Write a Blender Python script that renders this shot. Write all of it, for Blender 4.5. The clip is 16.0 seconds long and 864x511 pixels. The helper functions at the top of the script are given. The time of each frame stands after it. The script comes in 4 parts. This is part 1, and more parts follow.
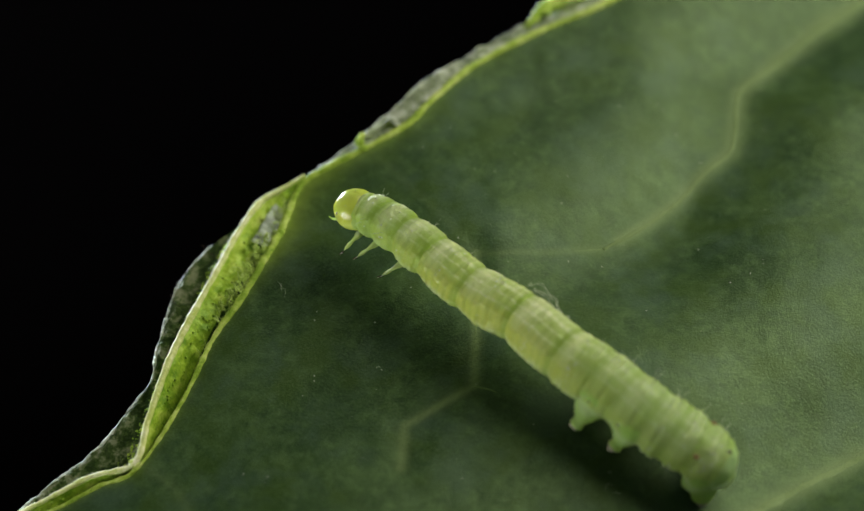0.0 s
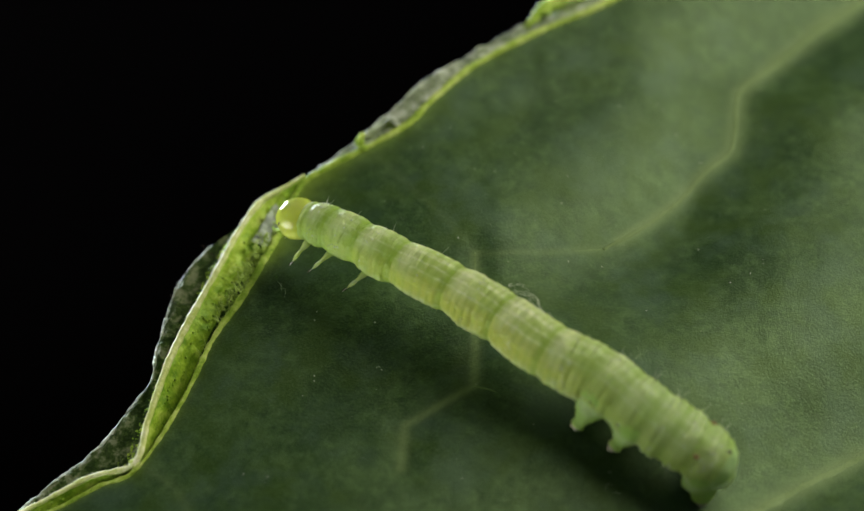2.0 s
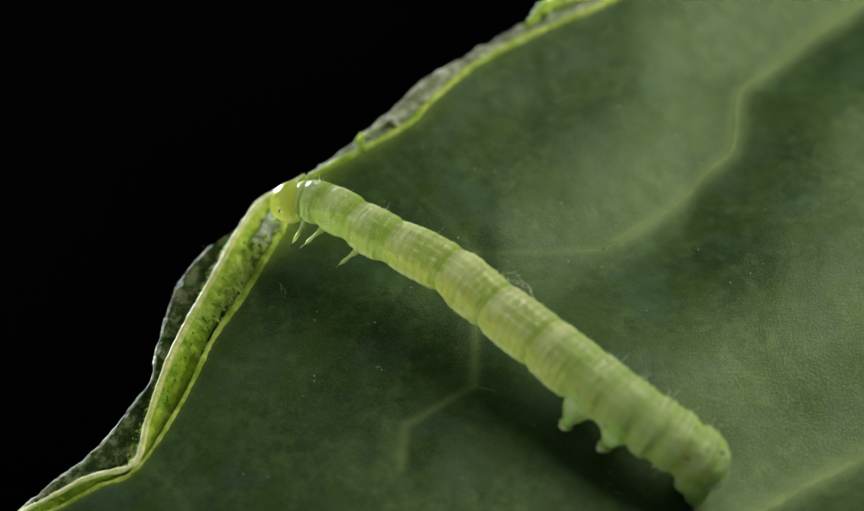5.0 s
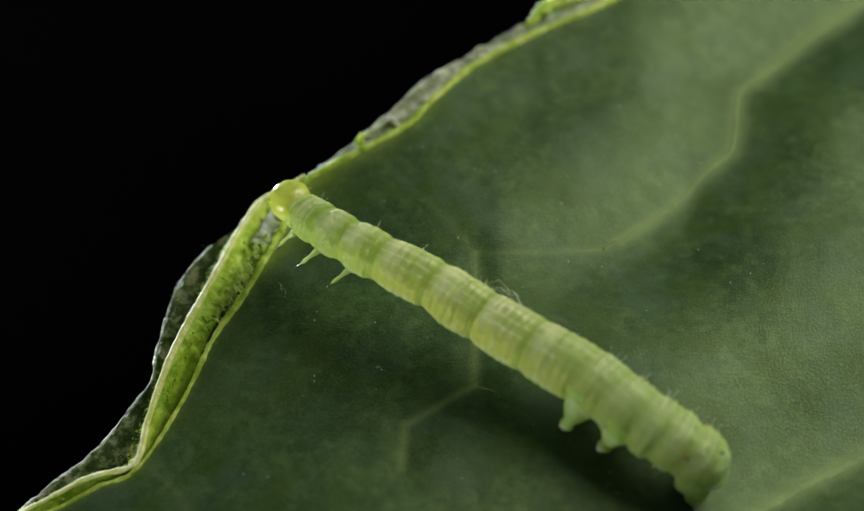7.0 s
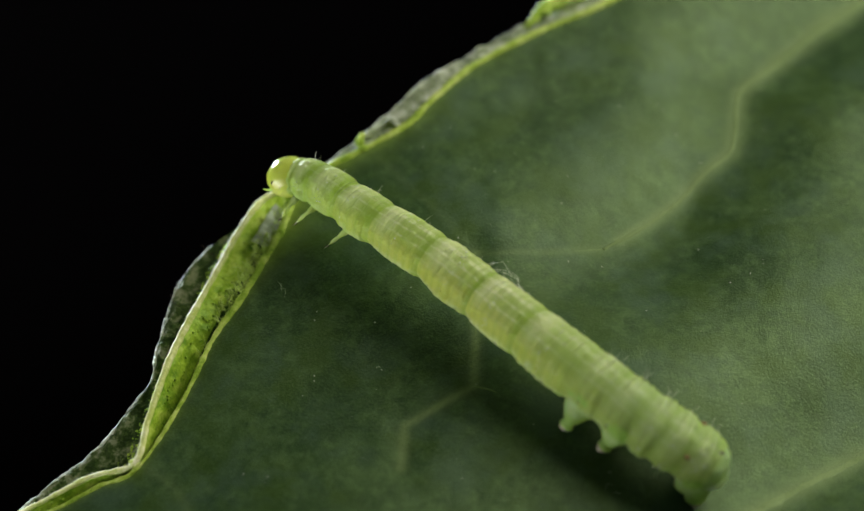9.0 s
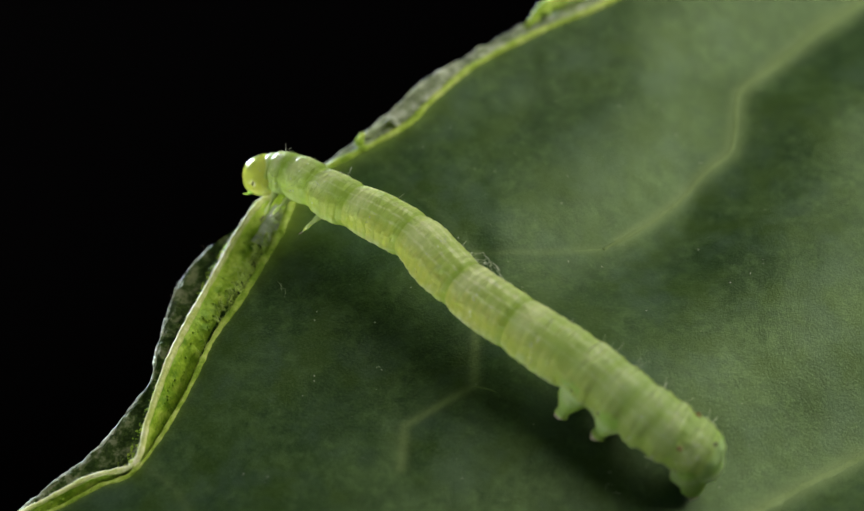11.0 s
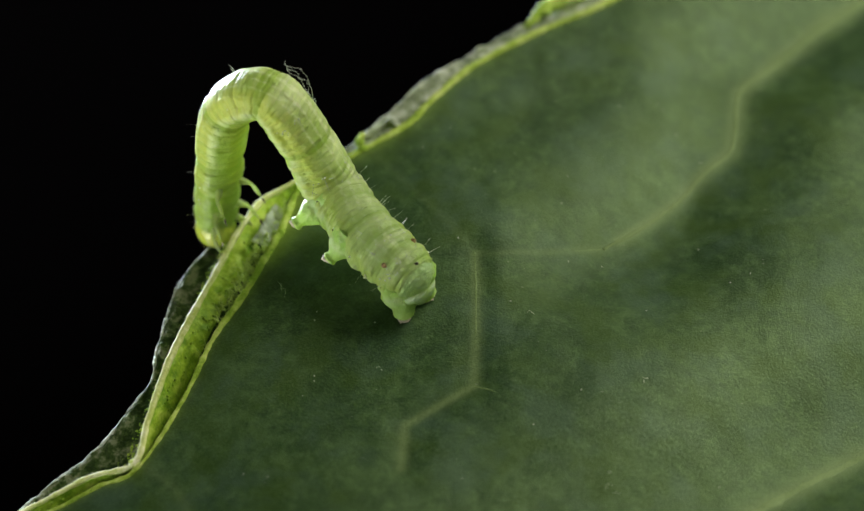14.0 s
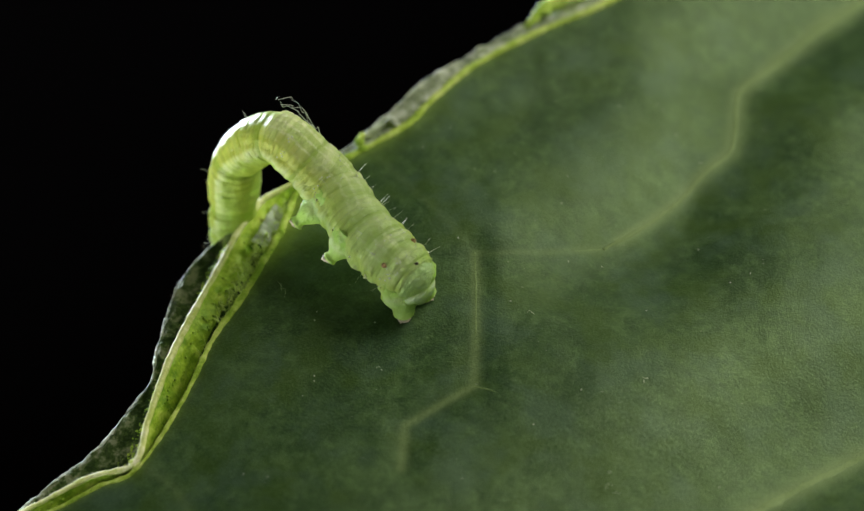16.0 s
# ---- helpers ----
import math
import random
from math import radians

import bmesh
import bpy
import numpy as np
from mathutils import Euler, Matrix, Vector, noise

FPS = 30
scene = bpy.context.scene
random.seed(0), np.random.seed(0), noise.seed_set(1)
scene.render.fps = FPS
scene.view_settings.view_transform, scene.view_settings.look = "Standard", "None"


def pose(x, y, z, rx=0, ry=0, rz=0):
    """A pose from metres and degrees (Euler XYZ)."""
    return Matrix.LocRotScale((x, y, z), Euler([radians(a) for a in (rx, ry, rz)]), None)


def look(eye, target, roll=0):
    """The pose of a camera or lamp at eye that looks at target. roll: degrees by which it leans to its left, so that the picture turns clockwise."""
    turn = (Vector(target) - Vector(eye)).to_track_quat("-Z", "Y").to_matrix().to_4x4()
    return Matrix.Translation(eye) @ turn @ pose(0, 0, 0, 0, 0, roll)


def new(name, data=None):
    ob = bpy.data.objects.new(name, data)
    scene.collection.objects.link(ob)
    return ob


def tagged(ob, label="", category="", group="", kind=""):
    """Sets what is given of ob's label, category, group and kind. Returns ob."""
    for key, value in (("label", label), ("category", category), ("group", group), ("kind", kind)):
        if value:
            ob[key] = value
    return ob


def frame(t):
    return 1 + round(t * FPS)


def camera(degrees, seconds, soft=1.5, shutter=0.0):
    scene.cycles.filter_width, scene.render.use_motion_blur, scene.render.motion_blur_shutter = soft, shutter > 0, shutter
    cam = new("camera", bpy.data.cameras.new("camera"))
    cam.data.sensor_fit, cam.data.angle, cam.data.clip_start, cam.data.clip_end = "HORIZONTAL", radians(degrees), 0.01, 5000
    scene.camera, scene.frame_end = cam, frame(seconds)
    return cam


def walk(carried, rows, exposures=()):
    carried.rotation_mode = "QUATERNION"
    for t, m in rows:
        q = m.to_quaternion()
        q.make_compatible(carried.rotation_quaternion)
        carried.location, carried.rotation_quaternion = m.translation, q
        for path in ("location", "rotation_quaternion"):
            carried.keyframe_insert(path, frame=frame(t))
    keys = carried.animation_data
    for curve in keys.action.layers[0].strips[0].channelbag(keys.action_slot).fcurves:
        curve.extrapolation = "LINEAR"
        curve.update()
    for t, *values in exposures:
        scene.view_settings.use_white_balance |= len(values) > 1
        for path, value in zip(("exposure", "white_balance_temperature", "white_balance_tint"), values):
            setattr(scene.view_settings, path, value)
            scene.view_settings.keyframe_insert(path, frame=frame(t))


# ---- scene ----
cam = camera(15, 16.0, soft=1.45, shutter=0.4)
EYE = (0.0, -0.0964181, 0.1149067)
cam.data.dof.use_dof = True
cam.data.dof.focus_distance = 0.1481
cam.data.dof.aperture_fstop = 32.0
walk(cam, [(0.0, look(EYE, (0, 0, 0))), (16.0, look(EYE, (0, 0, 0)))])

# ---- light: a dark studio, one soft key lamp overhead, one cool lamp behind, one added fill lamp ----
MM = 0.001
world = bpy.data.worlds.new("dark_studio")
scene.world = world
world.use_nodes = True
world.node_tree.nodes["Background"].inputs[0].default_value = (0.8, 0.9, 1.0, 1)
world.node_tree.nodes["Background"].inputs[1].default_value = 0.07
scene.view_settings.exposure = 0.0


def area_lamp(name, eye, target, size, watts, colour):
    data = bpy.data.lights.new(name, "AREA")
    data.shape, data.size, data.energy, data.color = "DISK", size, watts, colour
    ob = new(name, data)
    ob.matrix_world = look(eye, target)
    return ob


area_lamp("key_light", (0.122, 0.069, 0.133), (0.002, 0.0, 0.001), 0.175, 0.50, (1.0, 0.96, 0.84))
# unseen fill lamp, added low on the left to brighten body and margin
area_lamp("side_light", (-0.20, -0.13, -0.055), (-0.004, 0.003, 0.004), 0.16, 0.95, (1.0, 1.0, 0.94))
area_lamp("rim_light", (-0.14, 0.26, -0.10), (-0.006, 0.004, 0.002), 0.06, 3.4, (0.78, 0.90, 1.0))


# ---- materials ----
def material(name, rough=0.5, spec=0.5):
    m = bpy.data.materials.new(name)
    m.use_nodes = True
    n, l = m.node_tree.nodes, m.node_tree.links
    b = n["Principled BSDF"]
    b.inputs["Roughness"].default_value = rough
    b.inputs["Specular IOR Level"].default_value = spec
    return m, n, l, b


def noise_node(n, l, scale, detail=4.0, vec=None, rough=0.55):
    t = n.new("ShaderNodeTexNoise")
    t.inputs["Scale"].default_value, t.inputs["Detail"].default_value = scale, detail
    t.inputs["Roughness"].default_value = rough
    if vec is not None:
        l.new(vec, t.inputs["Vector"])
    return t.outputs["Fac"]


def ramp_node(n, l, fac, stops):
    r = n.new("ShaderNodeValToRGB")
    r.color_ramp.elements[0].position, r.color_ramp.elements[0].color = stops[0][0], (*stops[0][1], 1)
    r.color_ramp.elements[1].position, r.color_ramp.elements[1].color = stops[-1][0], (*stops[-1][1], 1)
    for p, c in stops[1:-1]:
        r.color_ramp.elements.new(p).color = (*c, 1)
    l.new(fac, r.inputs[0])
    return r.outputs[0]


def mix_node(n, l, fac, a, b, mode="MIX"):
    x = n.new("ShaderNodeMix")
    x.data_type, x.blend_type = "RGBA", mode
    for sock, v in ((x.inputs[0], fac), (x.inputs[6], a), (x.inputs[7], b)):
        if hasattr(v, "links"):
            l.new(v, sock)
        else:
            sock.default_value = v if isinstance(v, float) else (*v, 1)
    return x.outputs[2]


def math_node(n, l, op, a, b=None, clamp=False):
    x = n.new("ShaderNodeMath")
    x.operation, x.use_clamp = op, clamp
    for sock, v in zip(x.inputs, (a, b)):
        if v is None:
            continue
        if hasattr(v, "links"):
            l.new(v, sock)
        else:
            sock.default_value = v
    return x.outputs[0]


def bump_node(n, l, b, height, strength, dist):
    x = n.new("ShaderNodeBump")
    x.inputs["Strength"].default_value, x.inputs["Distance"].default_value = strength, dist
    l.new(height, x.inputs["Height"])
    l.new(x.outputs[0], b.inputs["Normal"])


def leaf_material(name, dark, mid, light, wax=0.25, through_light=0.12, rough=0.55, grain=0.3, spec=0.35, net=False, spread=0.09):
    """Waxy leaf tissue: mottled green cells, dusty bloom, some light through it."""
    m, n, l, b = material(name, rough, spec)
    slant = n.new("ShaderNodeMapping")
    slant.inputs["Rotation"].default_value = (0.55, 0.35, 0.62)
    l.new(n.new("ShaderNodeTexCoord").outputs["Object"], slant.inputs[0])
    co = slant.outputs[0]
    big = noise_node(n, l, 220, 3, co)
    small = noise_node(n, l, 1500, 4, co, 0.7)
    fine = noise_node(n, l, 8500, 3, co, 0.7)
    v = math_node(n, l, "ADD", math_node(n, l, "MULTIPLY", big, 0.4), math_node(n, l, "MULTIPLY", small, 0.6))
    col = ramp_node(n, l, v, [(0.5 - spread, dark), (0.5, mid), (0.5 + spread, light)])
    if net:
        cells = n.new("ShaderNodeTexVoronoi")
        cells.feature = "DISTANCE_TO_EDGE"
        cells.inputs["Scale"].default_value = 1000
        wav = n.new("ShaderNodeVectorMath")
        wav.operation = "MULTIPLY_ADD"
        nz = n.new("ShaderNodeTexNoise")
        nz.inputs["Scale"].default_value = 900
        l.new(nz.outputs["Color"], wav.inputs[0])
        wav.inputs[1].default_value = (0.0008, 0.0008, 0.0008)
        l.new(co, wav.inputs[2])
        l.new(wav.outputs[0], cells.inputs["Vector"])
        edge = ramp_node(n, l, cells.outputs["Distance"], [(0.0, (1, 1, 1)), (0.22, (0, 0, 0))])
        col = mix_node(n, l, math_node(n, l, "MULTIPLY", edge, 0.32), col, (0.013, 0.038, 0.006))
        # patches where the bloom is rubbed off, and others where it lies thick and bluish
        rubbed = ramp_node(n, l, noise_node(n, l, 430, 5, wav.outputs[0], 0.62), [(0.49, (0, 0, 0)), (0.61, (1, 1, 1))])
        col = mix_node(n, l, math_node(n, l, "MULTIPLY", rubbed, 0.75), col, (0.020, 0.046, 0.003))
        thick = n.new("ShaderNodeMapping")
        thick.inputs["Location"].default_value = (0.31, 0.17, 0.05)
        l.new(wav.outputs[0], thick.inputs[0])
        dusty = ramp_node(n, l, noise_node(n, l, 330, 6, thick.outputs[0], 0.68), [(0.50, (0, 0, 0)), (0.64, (1, 1, 1))])
        col = mix_node(n, l, math_node(n, l, "MULTIPLY", dusty, 0.65), col, (0.036, 0.068, 0.044))
        rim = n.new("ShaderNodeAttribute")
        rim.attribute_name = "callus"
        col = mix_node(n, l, math_node(n, l, "MULTIPLY", rim.outputs["Fac"], math_node(n, l, "ADD", small, 0.35, True)), col, (0.24, 0.34, 0.03))
        vein = n.new("ShaderNodeAttribute")
        vein.attribute_name = "vein"
        col = mix_node(n, l, math_node(n, l, "MULTIPLY", vein.outputs["Fac"], 0.85), col, (0.115, 0.16, 0.06))
    bloom = ramp_node(n, l, fine, [(0.5, (0, 0, 0)), (0.75, (1, 1, 1))])
    col = mix_node(n, l, math_node(n, l, "MULTIPLY", bloom, wax), col, tuple(min(1, c * 1.5 + 0.05) for c in light))
    l.new(col, b.inputs["Base Color"])
    b.inputs["Specular Tint"].default_value = (0.72, 1.0, 0.47, 1)
    bump_node(n, l, b, math_node(n, l, "ADD", math_node(n, l, "MULTIPLY", small, 0.06), math_node(n, l, "MULTIPLY", fine, 0.5)), grain, 0.0003)
    tr = n.new("ShaderNodeBsdfTranslucent")
    l.new(mix_node(n, l, 1.0, col, (1.0, 1.0, 0.35), "MULTIPLY"), tr.inputs[0])
    mx = n.new("ShaderNodeMixShader")
    mx.inputs[0].default_value = through_light
    l.new(b.outputs[0], mx.inputs[1])
    l.new(tr.outputs[0], mx.inputs[2])
    l.new(mx.outputs[0], n["Material Output"].inputs[0])
    return m


BLADE = leaf_material("leaf_blade_skin", (0.0105, 0.030, 0.0085), (0.025, 0.055, 0.0165), (0.049, 0.090, 0.029), 0.3, 0.05, 0.46, 0.30, 0.55, True, 0.085)
LIP_SKIN = leaf_material("leaf_lip_skin", (0.14, 0.18, 0.10), (0.28, 0.33, 0.21), (0.56, 0.59, 0.52), 0.2, 0.4, 0.65, 0.25, 0.15, False, 0.09)
# groove tissue, coloured dark for the shade that falls in the recess
GROOVE = leaf_material("leaf_shaded_groove", (0.015, 0.04, 0.004), (0.05, 0.11, 0.010), (0.16, 0.27, 0.03), 0.1, 0.05, 0.4, 0.35)
RIM = leaf_material("leaf_cut_rim", (0.22, 0.36, 0.03), (0.40, 0.54, 0.08), (0.58, 0.68, 0.2), 0.2, 0.3, 0.6, 0.18, 0.2)
CORD = leaf_material("leaf_pale_cord", (0.48, 0.56, 0.14), (0.66, 0.70, 0.30), (0.80, 0.81, 0.50), 0.2, 0.2, 0.6, 0.3, 0.2)
FLANK = leaf_material("leaf_torn_flesh", (0.12, 0.25, 0.010), (0.31, 0.47, 0.035), (0.58, 0.68, 0.13), 0.15, 0.12, 0.35, 0.25, 0.35, False, 0.12)
STRIP = leaf_material("leaf_dry_margin", (0.024, 0.048, 0.010), (0.065, 0.105, 0.026), (0.22, 0.24, 0.14), 0.12, 0.3, 0.7, 0.8, 0.15, False, 0.055)
# dried edge; its rim-light highlight is put into the whitish colour
PALE = leaf_material("leaf_lit_dry_edge", (0.3, 0.34, 0.28), (0.45, 0.48, 0.42), (0.6, 0.62, 0.58), 0.3, 0.3, 0.5, 0.5)
MEMBRANE = leaf_material("leaf_thin_membrane", (0.34, 0.40, 0.28), (0.46, 0.52, 0.42), (0.60, 0.64, 0.58), 0.1, 0.3, 0.4, 0.12, 0.35, False, 0.2)
VEIN = leaf_material("leaf_vein_skin", (0.095, 0.14, 0.045), (0.12, 0.17, 0.06), (0.145, 0.20, 0.075), 0.1, 0.08, 0.46, 0.3, 0.55)


def skin_material(name, stripes, flesh, belly, pale, sss=0.75, rough=0.38, thin=False, relief=0.55):
    """Soft translucent larva skin; pale lengthwise lines run along local y."""
    m, n, l, b = material(name, rough, 0.35)
    co = n.new("ShaderNodeTexCoord").outputs["Object"]
    sep = n.new("ShaderNodeSeparateXYZ")
    l.new(co, sep.inputs[0])
    rnd = n.new("ShaderNodeObjectInfo").outputs["Random"]
    shift = n.new("ShaderNodeVectorMath")
    shift.operation = "ADD"
    l.new(co, shift.inputs[0])
    cmb = n.new("ShaderNodeCombineXYZ")
    l.new(math_node(n, l, "MULTIPLY", rnd, 0.05), cmb.inputs[1])
    l.new(cmb.outputs[0], shift.inputs[1])
    grain = noise_node(n, l, 2600, 4, shift.outputs[0], 0.65)
    blot = noise_node(n, l, 700, 3, shift.outputs[0])
    ang = math_node(n, l, "ARCTAN2", sep.outputs[0], sep.outputs[2])
    side = math_node(n, l, "ABSOLUTE", ang)
    # back: pale; flank: yellow; belly: green
    base = ramp_node(n, l, math_node(n, l, "ADD", math_node(n, l, "MULTIPLY", side, 0.318), math_node(n, l, "MULTIPLY", math_node(n, l, "SUBTRACT", blot, 0.5), 0.3)),
                     [(0.0, flesh), (0.22, flesh), (0.36, belly), (0.54, belly), (0.62, tuple((a + c) / 2 for a, c in zip(flesh, pale))), (0.72, flesh), (1.0, belly)])
    col = base
    if stripes:
        tone = n.new("ShaderNodeAttribute")
        tone.attribute_name = "tone"
        ts = n.new("ShaderNodeSeparateXYZ")
        l.new(tone.outputs["Vector"], ts.inputs[0])
        wob = math_node(n, l, "ADD", side, math_node(n, l, "MULTIPLY", math_node(n, l, "SUBTRACT", grain, 0.5), 0.22))
        wave = math_node(n, l, "SINE", math_node(n, l, "ADD", math_node(n, l, "MULTIPLY", wob, 17.0), 0.9))
        line = ramp_node(n, l, wave, [(0.45, (0, 0, 0)), (0.97, (1, 1, 1))])
        back = ramp_node(n, l, math_node(n, l, "MULTIPLY", wob, 0.318), [(0.2, (1, 1, 1)), (0.42, (0, 0, 0))])
        patch = ramp_node(n, l, ts.outputs[1], [(0.35, (0.15, 0.15, 0.15)), (0.65, (1, 1, 1))])
        milk = math_node(n, l, "MULTIPLY", math_node(n, l, "ADD", math_node(n, l, "MULTIPLY", math_node(n, l, "MULTIPLY", line, ramp_node(n, l, blot, [(0.36, (0.3, 0.3, 0.3)), (0.54, (1, 1, 1))])), 0.62), math_node(n, l, "MULTIPLY", patch, 0.36)), back)
        low = math_node(n, l, "MULTIPLY", math_node(n, l, "GREATER_THAN", wob, 1.82), math_node(n, l, "LESS_THAN", wob, 2.02))
        milk = math_node(n, l, "ADD", milk, math_node(n, l, "MULTIPLY", low, 0.15), True)
        col = mix_node(n, l, milk, base, pale)
        # each ring is pale in its middle; the green between shows where the body is stretched
        stretch = ramp_node(n, l, math_node(n, l, "ADD", math_node(n, l, "MULTIPLY", math_node(n, l, "ABSOLUTE", sep.outputs[1]), 5000.0), math_node(n, l, "MULTIPLY", math_node(n, l, "SUBTRACT", grain, 0.5), 0.7)), [(0.45, (0, 0, 0)), (0.95, (1, 1, 1))])
        col = mix_node(n, l, math_node(n, l, "MULTIPLY", stretch, 0.27), col, (0.27, 0.43, 0.05))
        front = ramp_node(n, l, ts.outputs[2], [(0.10, (1, 1, 1)), (0.3, (0, 0, 0))])
        col = mix_node(n, l, math_node(n, l, "MULTIPLY", front, 0.7), col, (0.23, 0.40, 0.05))
        rear = ramp_node(n, l, ts.outputs[2], [(0.52, (0, 0, 0)), (0.8, (1, 1, 1))])
        col = mix_node(n, l, math_node(n, l, "MULTIPLY", rear, 0.6), col, (0.30, 0.48, 0.14))
        # crease shade put into the colour: darker green in folds, pale on ridges
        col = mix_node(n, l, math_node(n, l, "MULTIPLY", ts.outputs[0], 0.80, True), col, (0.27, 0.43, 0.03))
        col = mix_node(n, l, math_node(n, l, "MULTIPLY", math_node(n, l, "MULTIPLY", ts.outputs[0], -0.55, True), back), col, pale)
    spot = ramp_node(n, l, grain, [(0.58, (0, 0, 0)), (0.74, (1, 1, 1))])
    col = mix_node(n, l, math_node(n, l, "MULTIPLY", spot, 0.22), col, pale)
    l.new(col, b.inputs["Base Color"])
    b.inputs["Subsurface Weight"].default_value = sss
    b.inputs["Subsurface Radius"].default_value = (1.0, 1.0, 0.35)
    b.inputs["Subsurface Scale"].default_value = 0.00025
    crease = n.new("ShaderNodeMapping")
    crease.inputs["Scale"].default_value = (0.5, 1.6, 0.5)
    l.new(shift.outputs[0], crease.inputs[0])
    bump_node(n, l, b, math_node(n, l, "ADD", grain, noise_node(n, l, 2200, 3, crease.outputs[0], 0.6)), relief, 0.00045)
    b.inputs["Coat Weight"].default_value, b.inputs["Coat Roughness"].default_value = 0.15, min(0.2, rough)
    if stripes or thin:
        # thin skin lets light through to the far side
        tr = n.new("ShaderNodeBsdfTranslucent")
        l.new(mix_node(n, l, 0.6, col, (0.92, 1.0, 0.30)), tr.inputs[0])
        mx = n.new("ShaderNodeMixShader")
        mx.inputs[0].default_value = 0.42
        l.new(b.outputs[0], mx.inputs[1])
        l.new(tr.outputs[0], mx.inputs[2])
        l.new(mx.outputs[0], n["Material Output"].inputs[0])
    return m


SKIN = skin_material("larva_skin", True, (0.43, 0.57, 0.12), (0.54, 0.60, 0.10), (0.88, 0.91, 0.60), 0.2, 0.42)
TAIL = skin_material("larva_tail_skin", False, (0.41, 0.60, 0.25), (0.37, 0.57, 0.18), (0.80, 0.90, 0.68), 0.4, 0.4, True)
HEAD = skin_material("larva_head_skin", False, (0.50, 0.56, 0.11), (0.46, 0.52, 0.08), (0.66, 0.70, 0.28), 0.4, 0.14, True, 0.15)
LEG = skin_material("larva_leg_skin", False, (0.38, 0.60, 0.16), (0.34, 0.58, 0.11), (0.72, 0.82, 0.50), 0.4, 0.5, True)
GLASS = skin_material("larva_front_leg_skin", False, (0.32, 0.40, 0.18), (0.28, 0.36, 0.14), (0.70, 0.74, 0.54), 0.5, 0.12, True)


def plain(name, colour, rough, spec=0.4):
    m, n, l, b = material(name, rough, spec)
    co = n.new("ShaderNodeTexCoord").outputs["Object"]
    v = noise_node(n, l, 900, 4, co)
    l.new(ramp_node(n, l, v, [(0.3, tuple(c * 0.7 for c in colour)), (0.7, tuple(min(1, c * 1.25) for c in colour))]), b.inputs["Base Color"])
    return m


CLAW = plain("claw_horn", (0.06, 0.045, 0.03), 0.15)
PAD = plain("foot_pad_skin", (0.55, 0.48, 0.36), 0.35)
DOT = plain("dark_spot", (0.02, 0.015, 0.01), 0.35)
HAIR = plain("pale_hair", (0.62, 0.66, 0.52), 0.3)
THREAD = plain("torn_thread", (0.40, 0.54, 0.10), 0.45)
SPOT = plain("brown_spot", (0.21, 0.13, 0.04), 0.35)
WART = plain("white_wart", (0.7, 0.76, 0.5), 0.3)
DUST = plain("pale_dust", (0.5, 0.5, 0.45), 0.7)
CLOTH = plain("black_cloth", (0.0005, 0.0004, 0.0004), 1.0, 0.0)


# ---- mesh helpers ----
def part(name, bm, mat, parent, label=""):
    me = bpy.data.meshes.new(name)
    for f in bm.faces:
        f.smooth = True
    bm.to_mesh(me)
    bm.free()
    me.materials.append(mat)
    ob = new(name, me)
    if parent is not None:
        ob.parent = parent
    return tagged(ob, label)


def spline(points, count, closed=False):
    """Even samples of a smooth curve through the points."""
    p = np.array(points, float)
    if p.shape[1] == 2:
        p = np.hstack([p, np.zeros((len(p), 1))])
    e = np.vstack([2 * p[0] - p[1], p, 2 * p[-1] - p[-2]])
    out = []
    for i in range(1, len(e) - 2):
        a, b, c, d = e[i - 1], e[i], e[i + 1], e[i + 2]
        for s in np.linspace(0, 1, 24, endpoint=False):
            out.append(0.5 * (2 * b + (c - a) * s + (2 * a - 5 * b + 4 * c - d) * s * s + (3 * b - a - 3 * c + d) * s ** 3))
    out = np.array(out + [p[-1]])
    cum = np.concatenate([[0], np.cumsum(np.linalg.norm(np.diff(out, axis=0), axis=1))])
    want = np.linspace(0, cum[-1], count)
    return np.stack([np.interp(want, cum, out[:, k]) for k in range(3)], 1)


def wobble(p, size, seed=0.0):
    return noise.noise(Vector((p[0] / size + seed, p[1] / size - seed, p[2] / size + 2 * seed)))


def loft(rows, closed=False, caps=True):
    """A sheet (or tube) through rows of points of equal count; points in millimetres."""
    bm = bmesh.new()
    grid = [[bm.verts.new(Vector(p) * MM) for p in row] for row in rows]
    w = len(rows[0])
    for a, b in zip(grid, grid[1:]):
        for k in range(w if closed else w - 1):
            bm.faces.new((a[k], b[k], b[(k + 1) % w], a[(k + 1) % w]))
    if closed and caps:
        bm.faces.new(grid[0])
        bm.faces.new(list(reversed(grid[-1])))
    bmesh.ops.recalc_face_normals(bm, faces=bm.faces)
    return bm


